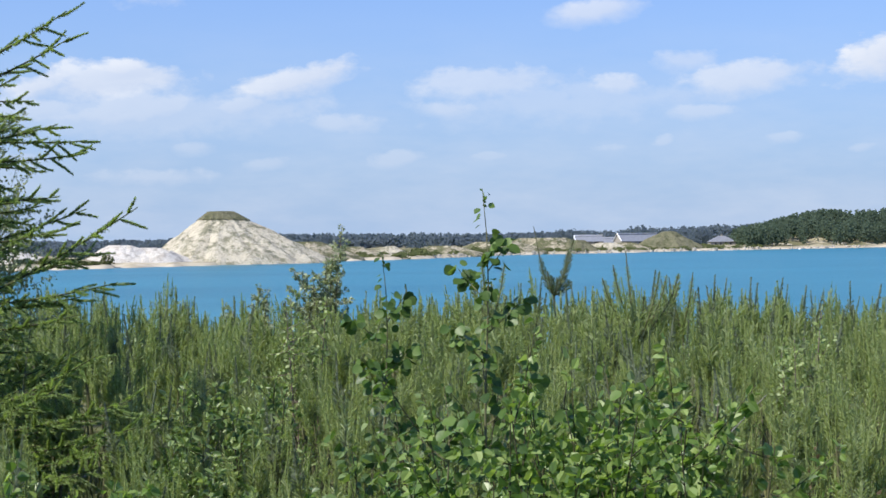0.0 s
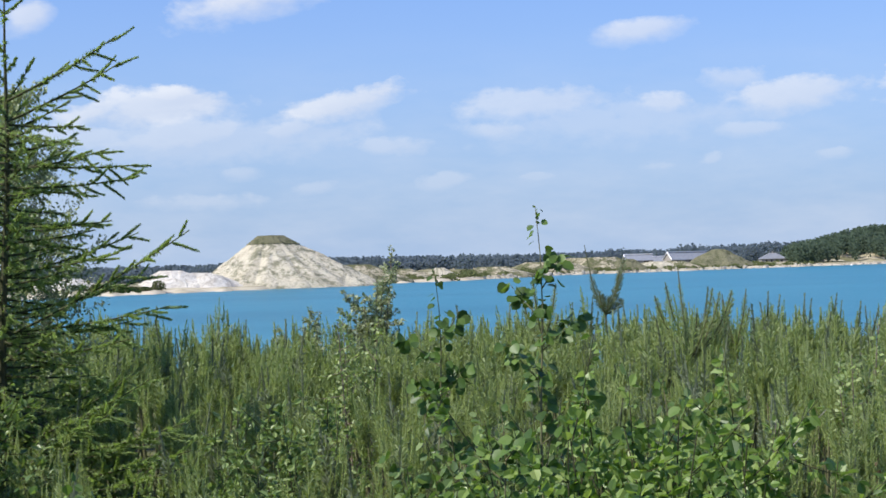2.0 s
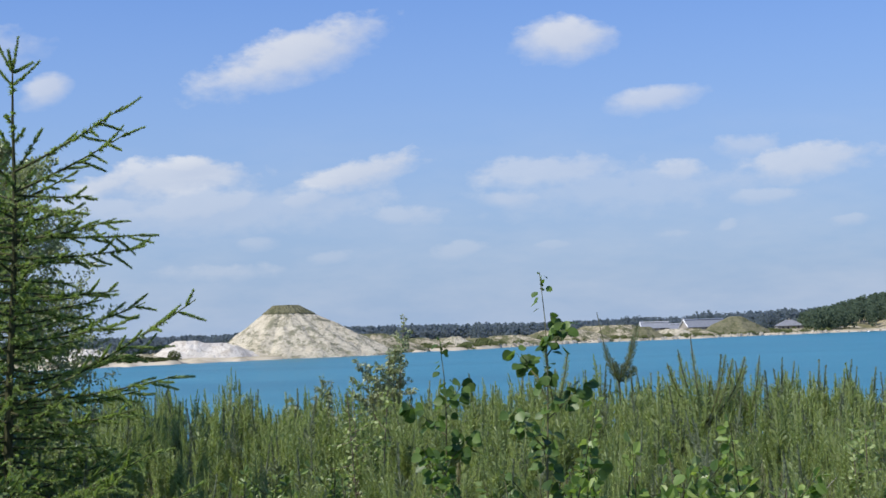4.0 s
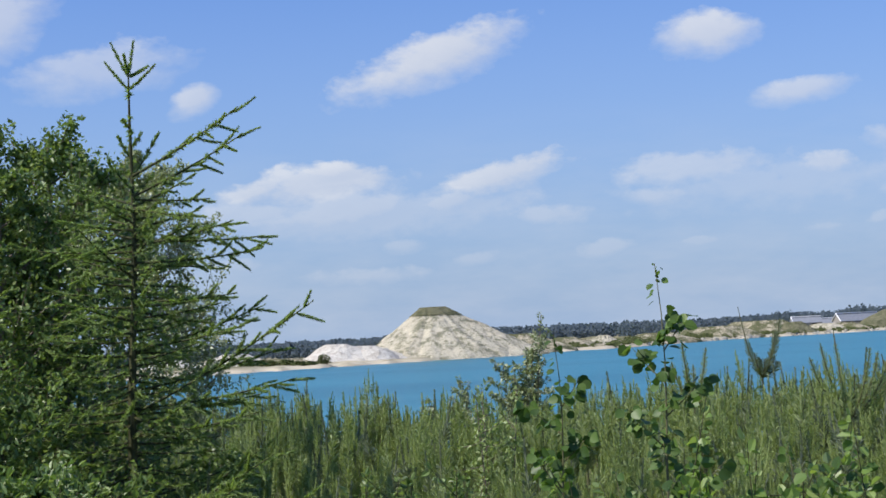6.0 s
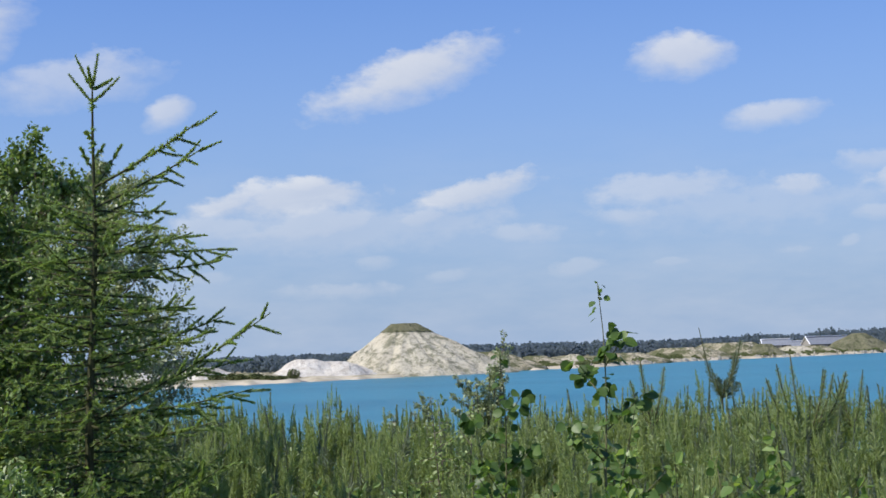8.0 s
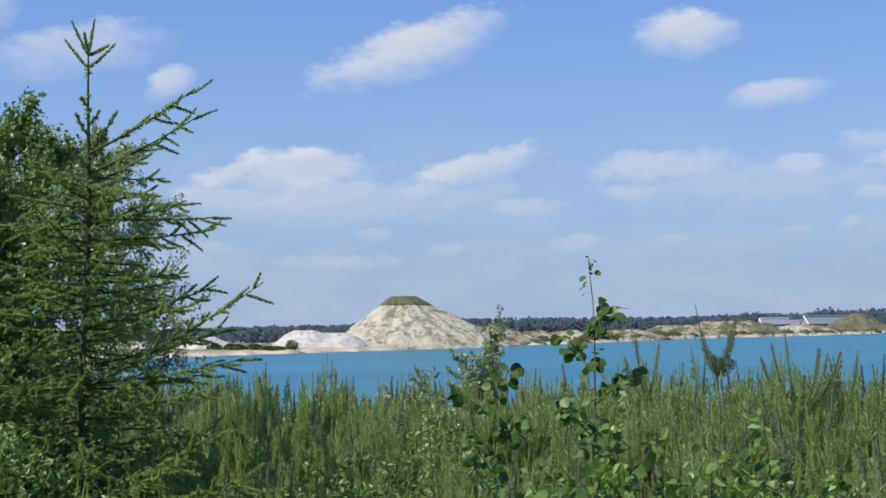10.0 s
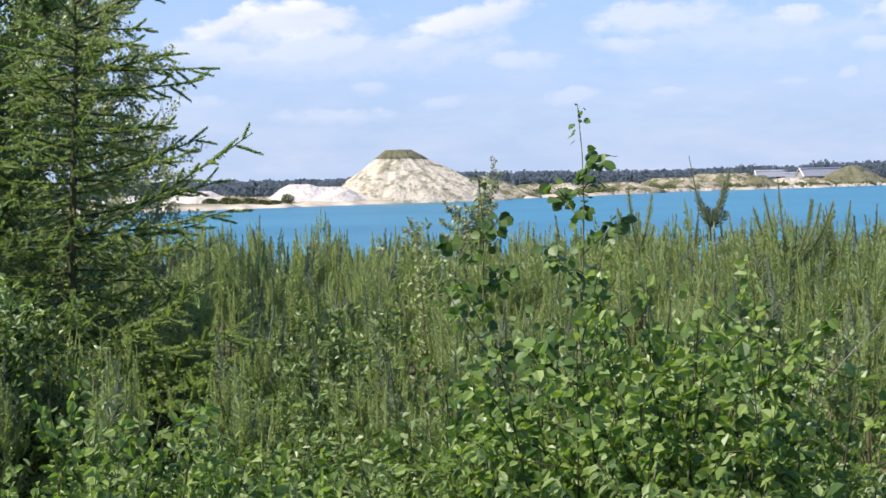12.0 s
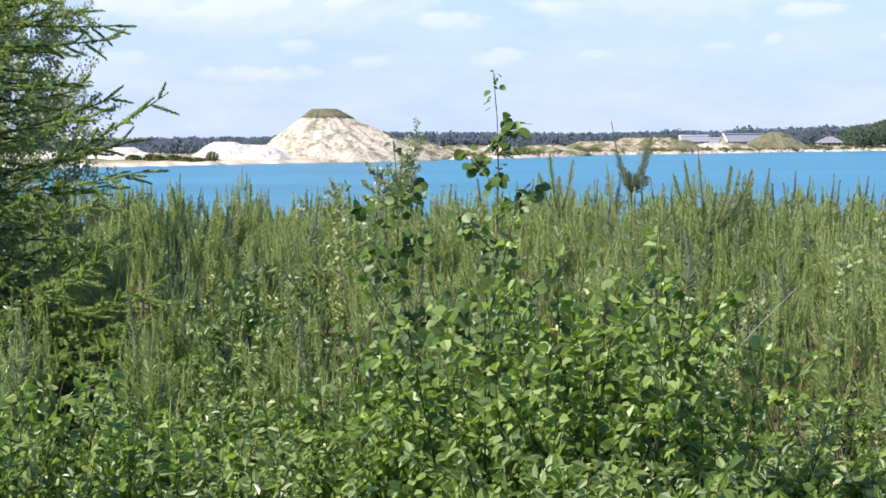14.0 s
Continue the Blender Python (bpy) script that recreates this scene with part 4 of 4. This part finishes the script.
# broad-leaved suckers and willows close to the viewer, in four loose rows; the crest of the thicket by bearing
CREST_AT = (-17, -13, -8, -4, -1.4, 1, 4.7, 6.4, 8.2, 10, 13, 17)
CREST = (0.82, 0.55, 0.44, 0.52, 0.78, 1.12, 1.14, 1.02, 0.8, 0.58, 0.38, 0.42)
near_rows = []
for k, a in enumerate(np.arange(-17, 17, 1.75)):
    near_rows.append((a + g.uniform(-0.4, 0.4), g.uniform(5.4, 6.1), float(np.interp(a, CREST_AT, CREST)) + g.uniform(-0.08, 0.06), 0.24, 320, 0 if -2 < a < 6 else k % 2))
for k, a in enumerate(np.arange(-15.5, 15.5, 2.3)):
    near_rows.append((a + g.uniform(-0.5, 0.5), g.uniform(4.7, 5.2), 0.45 * float(np.interp(a, CREST_AT, CREST)) + g.uniform(0.06, 0.2), 0.32, 320, (k + 1) % 2))
for k, a in enumerate(range(-17, 17, 2)):
    near_rows.append((a + g.uniform(-0.6, 0.6), 7.0 + g.uniform(-0.4, 0.8), 0.42 + g.uniform(-0.1, 0.12), 0.3, 240, k % 2))
for i, (a, d, top, spread, leaves, kind) in enumerate(near_rows):
    x, y = 0.35 + d * math.tan(radians(a)), d
    h = top - float(near_height(x, y))
    if kind == 0:
        shrub("aspen_sucker", (x, y), "low bushy aspen sucker with bright green round leaves", "shrub", "leafy shrubs on the near bank", 5, h * 1.02, spread, leaves * 5, BROAD_LEAF, 0.044, SHRUB, 100 + i, BARK, 0.3, 9, 0.08, 0.36)
    else:
        shrub("willow_bush", (x, y), "low willow bush with glossy oval leaves", "shrub", "leafy shrubs on the near bank", 6, h * 1.02, spread, leaves * 6, OVAL_LEAF, 0.043, WILLOW, 100 + i, BARK, 0.3, 9, 0.08, 0.36)

# small birches among the pines: bearing, distance, top
for i, (a, d, top, leaves) in enumerate(((-3.1, 26.4, 1.98, 3000), (-5.6, 25.0, 1.0, 2300), (-4.1, 14.5, 1.2, 300), (13.1, 13.0, 1.12, 240), (9.0, 9.0, 0.75, 260))):
    x, y = 0.2 + d * math.tan(radians(a)), d
    h = top - float(near_height(x, y))
    shrub("young_birch", (x, y), "slender young birch with small pale green leaves", "young birch", "young birches among the pines", 9 if d > 20 else 3, h, (0.1 if h > 3 else 0.15) if d > 20 else 0.085, leaves * 5, SMALL_LEAF, 0.055 if d > 20 else 0.045, GREY_BIRCH if d > 20 else BIRCH, 300 + i, BIRCH_BARK, 0.2, 14, 0.25, 0.17, 0.5 if d > 20 else 0.75)


for i, (a, d, top, wide) in enumerate(((-8.8, 10.5, 0.78, 0.13), (-7.9, 9.6, 0.56, 0.2), (-6.1, 10.2, 0.74, 0.1), (-9.6, 8.4, 0.42, 0.2), (-7.2, 8.3, 0.36, 0.22))):
    x, y = 0.2 + d * math.tan(radians(a)), d
    shrub("sallow_bush", (x, y), "upright sallow bush with small dark glossy leaves among the pines", "shrub", "sallows among the pines", 5, top - float(near_height(x, y)), wide, 1500, OVAL_LEAF, 0.05, DARKLEAF, 330 + i, BARK, 0.2, 10, 0.15, 0.26)


for i, (a, d, top) in enumerate(((10.9, 9.2, 0.42), (12.6, 8.8, 0.28))):
    x, y = 0.4 + d * math.tan(radians(a)), d
    shrub("dead_fern", (x, y), "withered reddish brown fern among the green pines", "dead fern", "withered ferns", 4, top - float(near_height(x, y)), 0.3, 260, SMALL_LEAF, 0.04, DEADLEAF, 350 + i)

for i, (a, d, top) in enumerate(((-2.3, 7.6, 0.92), (-0.6, 7.9, 0.98), (0.9, 7.2, 0.85), (2.4, 8.0, 1.0), (4.0, 7.4, 0.82), (5.6, 8.1, 0.9), (-3.8, 7.4, 0.7), (7.4, 7.6, 0.72))):
    x, y = 0.3 + d * math.tan(radians(a)), d
    shrub("aspen_sucker", (x, y), "upright aspen sucker with dark green leaves round the saplings", "shrub", "leafy shrubs on the near bank", 4, top - float(near_height(x, y)), 0.14, 420, BROAD_LEAF, 0.052, DARKLEAF, 370 + i, BARK, 0.4, 7, 0.2, 0.3)

LEAF_MESH = mesh("leaf", ROUND_LEAF[0], ROUND_LEAF[1], ASPEN, True)


def aspen(place, top, label, seed, leaves, lean):
    """A slender aspen: a bare whip of a stem with long-stalked round leaves, each of them a part."""
    g = np.random.default_rng(seed)
    x, y = place
    z = float(near_height(x, y))
    ob = thing("aspen_sapling", (x, y, z), label, "aspen sapling", "aspen saplings")
    h = top - z
    p = curve_points((0, 0, -0.05), (lean, 0, 1), h + 0.05, (-lean * 0.4, 0, 0), 12)
    p[:, 0] += 0.014 * np.sin(np.linspace(0, 9, 12)) - 0.02 * np.linspace(0, 1, 12) ** 8
    st = part("stem", tube(p, np.linspace(0.011, 0.0016, 12), 7), TWIG, ob)
    tracks = [(p, 0.35)]
    for i in range(11):
        s = 0.24 + 0.6 * i / 10
        c, w = along(p, np.array([s]))
        a = i * 2.4 + g.uniform(-0.4, 0.4)
        q = curve_points(c[0], (math.cos(a), math.sin(a) * 0.8, 0.75), (0.42 - 0.2 * (s - 0.24) / 0.6) * g.uniform(0.7, 1.1), (0, 0, 0.1), 6)
        part("twig", tube(q, np.linspace(0.004, 0.0012, 6), 5), TWIG, st)
        tracks.append((q, 1.0))
    for i in range(leaves):
        k = 0 if i < leaves * 0.16 else 1 + i % 11
        q = tracks[k][0]
        s = (0.5 + 0.497 * (i + 0.5) / (leaves * 0.16)) if k == 0 else g.uniform(0.25, 1.0)
        c, w = along(q, np.array([s]))
        out = unit([g.normal(), g.normal() * 0.8, g.uniform(-0.1, 0.5)])
        stalk = 0.04 * (1.2 - 0.6 * s)
        tip = c[0] + out * stalk
        size = 0.056 * g.uniform(0.75, 1.15) * (1.0 if k else 1.25 - 0.85 * max(0, s - 0.5) * 1.6)
        o = part("leaf", LEAF_MESH, None, st)
        face = unit(np.array([-0.35, -0.6, 0.55]) + g.normal(size=3) * 0.45)
        way = unit(np.array([out[0], out[1], -0.55]) + g.normal(size=3) * 0.3)
        side = unit(np.cross(way, face))
        nor = np.cross(side, way)
        m = Matrix((side, way, nor)).transposed().to_4x4()
        o.matrix_basis = Matrix.Translation(tip) @ m @ Matrix.Scale(size, 4)
    for k in range(5):
        c, w = along(p, np.array([0.965 + 0.008 * k]))
        o = part("leaf", LEAF_MESH, None, st)
        o.matrix_basis = Matrix.Translation(c[0]) @ pose(0, 0, 0, 40 + 25 * k, 30 * (-1) ** k, 150 * k) @ Matrix.Scale(0.024 - 0.002 * k, 4)
    return ob


aspen((0.43, 7.7), 1.86, "tall slender aspen sapling with round dangling leaves", 401, 300, 0.0)
aspen((-0.06, 8.1), 1.56, "shorter aspen sapling with round dangling leaves", 402, 240, 0.0)
aspen((0.16, 6.6), 1.02, "small aspen sapling in the undergrowth", 403, 130, 0.05)
aspen((0.78, 6.3), 1.12, "small leaning aspen sapling in the undergrowth", 404, 130, 0.06)

# a bare grey stick leaning in the pines
x, y = 1.56, 8.3
z = float(near_height(x, y))
ob = thing("dead_stick", (x, y, z), "bare grey dead stick leaning among the pines", "stick")
part("stick", tube(curve_points((-0.62, 0, -0.05), (0.42, 0, 1), 1.6, (0.22, 0, -0.06), 8), np.linspace(0.008, 0.002, 8), 6), DEADWOOD, ob)


for i, (a, d, lean, length) in enumerate(((-9.6, 6.2, 0.45, 0.75), (-4.3, 6.6, -0.4, 0.9), (-3.0, 6.0, 0.5, 0.6), (1.9, 5.6, 0.1, 0.95), (7.2, 5.9, -0.6, 0.8), (11.4, 6.4, 0.35, 0.9), (4.4, 6.1, 0.7, 0.9))):
    x, y = 0.35 + d * math.tan(radians(a)), d
    ob = thing("dead_stick", (x, y, float(near_height(x, y))), "thin bare grey twig standing in the shrubs", "stick", "dead sticks in the thicket")
    part("stick", tube(curve_points((0, 0, -0.05), (lean, -0.1, 1), length, (lean * 0.3, 0, -0.05), 7), np.linspace(0.006, 0.0025, 7), 6), DEADWOOD, ob)
    part("side_twig", tube(curve_points((lean * 0.55 * length, -0.04 * length, 0.6 * length), (lean - 0.6, 0, 0.9), length * 0.3, (0, 0, 0), 4), np.linspace(0.003, 0.0015, 4), 5), DEADWOOD, ob)


# ---- the larch and the trees behind it ----
def rosettes(points, n, size, lo, hi, g):
    """Tufts of needles on short spurs along older wood."""
    c, w = along(points, np.sort(g.uniform(lo, hi, n)))
    pos = np.repeat(c, 14, axis=0)
    d = unit(np.repeat(unit(np.cross(w, g.normal(size=(n, 3)))), 14, axis=0) * 0.7 + g.normal(size=(n * 14, 3)) * 0.75)
    return spray(needle_shape(0.32), pos, d, size * g.uniform(0.7, 1.2, n * 14), g, face=np.zeros(3), turn=1.0)


def larch_branch(parent, start, way, length, rise, g, dense=1.0, thick=0.011):
    """A branch with blunt needled side shoots towards its end and tufts along its older wood."""
    p = curve_points(start, way, length, (0, 0, rise), 9)
    br = part("branch", tube(p, np.linspace(thick, 0.003, 9), 6), BARK, parent)
    pieces = [rosettes(p, max(4, int(30 * length * dense)), 0.033, 0.05, 0.85, g), bottlebrush(p, int(120 * dense), 0.026, 0.008, 1.4, g, 0.72, 1.0)]
    n = max(5, int(10 * length))
    flat = unit(np.cross(way, [0, 0, 1]))
    for i in range(n):
        s = 0.25 + 0.73 * (i + g.uniform(0, 0.6)) / n
        c, w = along(p, np.array([s]))
        side = (1 if i % 2 else -1)
        d = w[0] * 1.0 + flat * side * g.uniform(0.3, 0.8) + [0, 0, g.choice([-0.8, -0.45, -0.1, 0.35])]
        l = min(0.21, length * g.uniform(0.15, 0.27)) * float(np.interp(s, [0.2, 0.55, 0.85, 1.0], [0.45, 0.9, 1.0, 0.8]))
        q = curve_points(c[0], d, l, (0, 0, g.uniform(-0.1, 0.25)), 4)
        pieces += [tube(q, np.linspace(0.005, 0.003, 4), 3), bottlebrush(q, int(900 * l * dense) + 20, 0.028, 0.009, 1.5, g)]
    tagged(part("needles", joined(*pieces), LARCH, br), kind="stuff")


def larch(place, top_z, n, seed, label, long_branches):
    """A young larch; long_branches: the height where each long branch leaves the trunk, and where its tip hangs."""
    g = np.random.default_rng(seed)
    base = np.array([*place, float(near_height(*place))])
    ob = thing("larch", tuple(base), label, "larch", "larches at the edge of the stand")
    h = top_z - base[2]
    p = curve_points((0, 0, -0.1), (0.03, 0, 1), h + 0.1, (0, 0, 0), 14)
    p[:, 0] += 0.015 * np.sin(np.linspace(0, 11, 14))
    part("trunk", tube(p, np.linspace(0.05, 0.006, 14), 8), BARK, ob)
    top = p[-1]
    # whisker shoots at the tip
    for dx, dz, l, down in ((-0.52, 0.9, 0.27, 0.02), (-0.14, 1.0, 0.13, 0.0), (0.14, 1.0, 0.23, 0.0), (0.85, 0.42, 0.16, 0.02), (0.8, 0.56, 0.24, 0.11), (-0.72, 0.75, 0.25, 0.11)):
        q = curve_points(top - [0, 0, down], (dx, g.normal() * 0.2, dz), l, (0, 0, 0.12), 5)
        sh = part("leader_shoot", tube(q, np.linspace(0.006, 0.004, 5), 5), BARK, ob)
        part("needles", bottlebrush(q, 330, 0.026, 0.009, 1.1, g), LARCH, sh)
    spur = part("leader_spur", rosettes(p[8:], 48, 0.04, 0.0, 0.95, g), LARCH, ob)
    tagged(spur, kind="stuff")
    for s_, dx, l in ((0.86, -0.5, 0.18), (0.83, 0.5, 0.34), (0.88, 0.7, 0.12), (0.91, -0.6, 0.08), (0.81, -0.6, 0.26), (0.8, 0.8, 0.2)):
        c = along(p, np.array([s_]))[0][0]
        larch_branch(ob, c, (dx, g.normal() * 0.3, 0.8), l, 0.1, g, 1.2, 0.006)
    reach = ((0.0, 0.95), (0.25, 0.82), (0.45, 0.85), (0.62, 0.95), (0.75, 0.82), (0.84, 0.45), (0.95, 0.08))
    for i in range(n):
        s = 0.04 + 0.75 * (i + 0.5) / n
        c = along(p, np.array([s]))[0][0]
        a = i * 2.399 + g.uniform(-0.3, 0.3)
        l = np.interp(s, [r[0] for r in reach], [r[1] for r in reach]) * g.uniform(0.5, 1.08)
        l *= float(np.interp(s, [0.42, 0.55], [1.05, 0.7])) if math.cos(a) > 0.1 and long_branches else 0.95
        tilt = np.interp(s, [0, 0.5, 0.75, 0.95], [-0.3, -0.12, 0.12, 0.55]) + g.normal() * 0.16
        larch_branch(ob, c, (math.cos(a), math.sin(a), tilt), l, 0.1, g, 0.8)
    # the long branches that stand out against the sky and the lake
    for z, tip in long_branches:
        c = along(p, np.array([(z - base[2]) / h]))[0][0]
        d = np.array(tip) - [0, 0, base[2]] - c
        larch_branch(ob, c, d - [0, 0, 0.09 * np.linalg.norm(d)], float(np.linalg.norm(d)) * 0.95, 0.09, g, 1.2)


LONG_BRANCHES = ((2.84, (1.0, -0.4, 3.22)), (2.7, (0.98, -0.2, 3.06)), (2.68, (0.67, 0.1, 2.64)), (2.62, (0.7, -0.4, 2.48)), (2.4, (1.05, 0.2, 2.36)), (2.36, (0.92, -0.3, 2.45)), (2.24, (1.1, -0.2, 2.25)),
                 (1.98, (0.94, -0.3, 1.95)), (1.62, (1.03, 0.1, 1.88)), (1.66, (1.0, -0.4, 1.73)), (1.2, (1.5, -0.6, 1.88)), (1.36, (1.11, 0.3, 1.57)), (1.24, (1.35, -0.4, 1.36)), (1.2, (1.06, -0.2, 1.26)),
                 (1.05, (1.1, -0.5, 1.15)), (0.4, (1.02, -0.2, 0.9)), (0.3, (1.1, -0.9, 0.78)), (0.6, (0.86, 0.6, 0.82)), (0.25, (1.42, -0.5, 0.55)), (0.1, (1.25, -0.45, 0.36)),
                 (0.45, (1.32, -1.2, 0.92)), (0.35, (1.64, -1.6, 0.68)), (0.2, (1.69, -1.7, 0.52)), (0.1, (1.63, -1.8, 0.42)), (0.0, (1.47, -1.9, 0.3)), (0.4, (1.17, -1.5, 0.76)))
larch((-3.21, 11.5), 3.55, 175, 55, "tall young larch with sparse feathery branches reaching sideways", LONG_BRANCHES)
larch((-4.45, 11.75), 2.75, 105, 56, "lower larch with layered feathery branches in the thicket", ())


def leafy_tree(name, place, top, radius, label, category, seed, leaves, leaf, size, mat, bark, foot=0.1):
    """A small tree: trunk, limbs, and twigs that carry an uneven crown of single leaves."""
    g = np.random.default_rng(seed)
    x, y = place
    z = float(near_height(x, y))
    h = top - z
    ob = thing(name, (x, y, z), label, category)
    p = curve_points((0, 0, -0.1), (g.normal() * 0.04, 0, 1), h * 0.93, (0, 0, 0), 9)
    part("trunk", tube(p, np.linspace(0.055, 0.008, 9), 7), bark, ob)
    n = 40
    for i in range(n):
        s = foot + (0.97 - foot) * (i + 0.5) / n
        c = along(p, np.array([s]))[0][0]
        a = i * 2.399 + g.uniform(-0.4, 0.4)
        l = radius * math.sin(math.pi * min(1, 0.25 + 0.72 * s)) ** 0.7 * g.uniform(0.65, 1.15)
        q = curve_points(c, (math.cos(a), math.sin(a), 0.55), l, (0, 0, 0.15), 6)
        pieces = []
        pos, ways = [], []
        for j in range(18):
            cs, w = along(q, np.array([g.uniform(0.3, 1.0)]))
            t_ = curve_points(cs[0], g.normal(size=3) + w[0] + [0, 0, 0.3], l * g.uniform(0.25, 0.6), (0, 0, 0.1), 4)
            pieces.append(tube(t_, np.linspace(0.004, 0.0015, 4), 3))
            c2, d2 = along(t_, g.uniform(0.1, 1, max(2, leaves // n // 18)))
            pos.append(c2)
            ways.append(d2)
        limb = part("limb", tube(q, np.linspace(0.014, 0.003, 6), 5), bark, ob)
        tagged(part("twig_growth", joined(*pieces), bark, limb), kind="stuff")
        pos, ways = np.concatenate(pos), np.concatenate(ways)
        d = unit(unit(g.normal(size=pos.shape)) + ways * 0.6)
        tagged(part("foliage", spray(leaf, pos + g.normal(size=pos.shape) * 0.03, d, size * g.uniform(0.6, 1.2, len(pos)), g), mat, limb), kind="stuff")


leafy_tree("birch_tree", (-5.6, 20.0), 4.4, 1.4, "bushy birch with fine grey-green foliage behind the larch", "birch", 61, 62000, SMALL_LEAF, 0.052, GREY_BIRCH, BIRCH_BARK, 0.04)
leafy_tree("birch_tree", (-4.15, 13.3), 3.78, 1.1, "upright birch with fine foliage behind the larch", "birch", 62, 26000, SMALL_LEAF, 0.05, DARKLEAF, BIRCH_BARK)
leafy_tree("birch_tree", (-5.1, 12.9), 3.85, 1.1, "dense dark green birch at the edge of the thicket", "birch", 63, 42000, SMALL_LEAF, 0.055, DARKLEAF, BIRCH_BARK)
leafy_tree("birch_tree", (-4.45, 12.3), 3.3, 1.0, "dense low birch in the thicket", "birch", 66, 24000, SMALL_LEAF, 0.046, DARKLEAF, BIRCH_BARK, 0.04)
leafy_tree("birch_bush", (-2.9, 12.5), 0.95, 0.42, "low dark birch bush at the foot of the larch", "shrub", 68, 9000, SMALL_LEAF, 0.044, DARKLEAF, BIRCH_BARK, 0.03)
leafy_tree("alder_bush", (-2.95, 8.9), 1.0, 0.75, "dense dark alder bush with rounded leaves beneath the larch", "shrub", 64, 12000, OVAL_LEAF, 0.055, DARKLEAF, BARK, 0.05)
leafy_tree("alder_bush", (-3.9, 10.3), 1.6, 0.9, "dense dark alder bush with rounded leaves beneath the larch", "shrub", 65, 12000, OVAL_LEAF, 0.055, DARKLEAF, BARK, 0.05)


# ---- rough grass between the pines ----
g = np.random.default_rng(88)
n = 22000
py = 4.0 + 30 * g.random(n) ** 1.1
px = (g.random(n) * 2 - 1) * (0.33 * py + 1.0) + 0.2
pos = np.stack([px, py, near_height(px, py) - 0.01], 1)
way = g.normal(size=(n, 3)) * 0.28 + [0, 0, 1]
blade = [(x * 0.028, y, z - 0.12 * y * y) for x, y, z in NEEDLE[0]]
v, f = spray((blade, NEEDLE[1]), pos, way, g.uniform(0.12, 0.4, n), g)
tagged(new("rough_grass", mesh("rough_grass", v, f, GRASS)), "rough green and straw-coloured grass under the pines", "grass", kind="stuff")
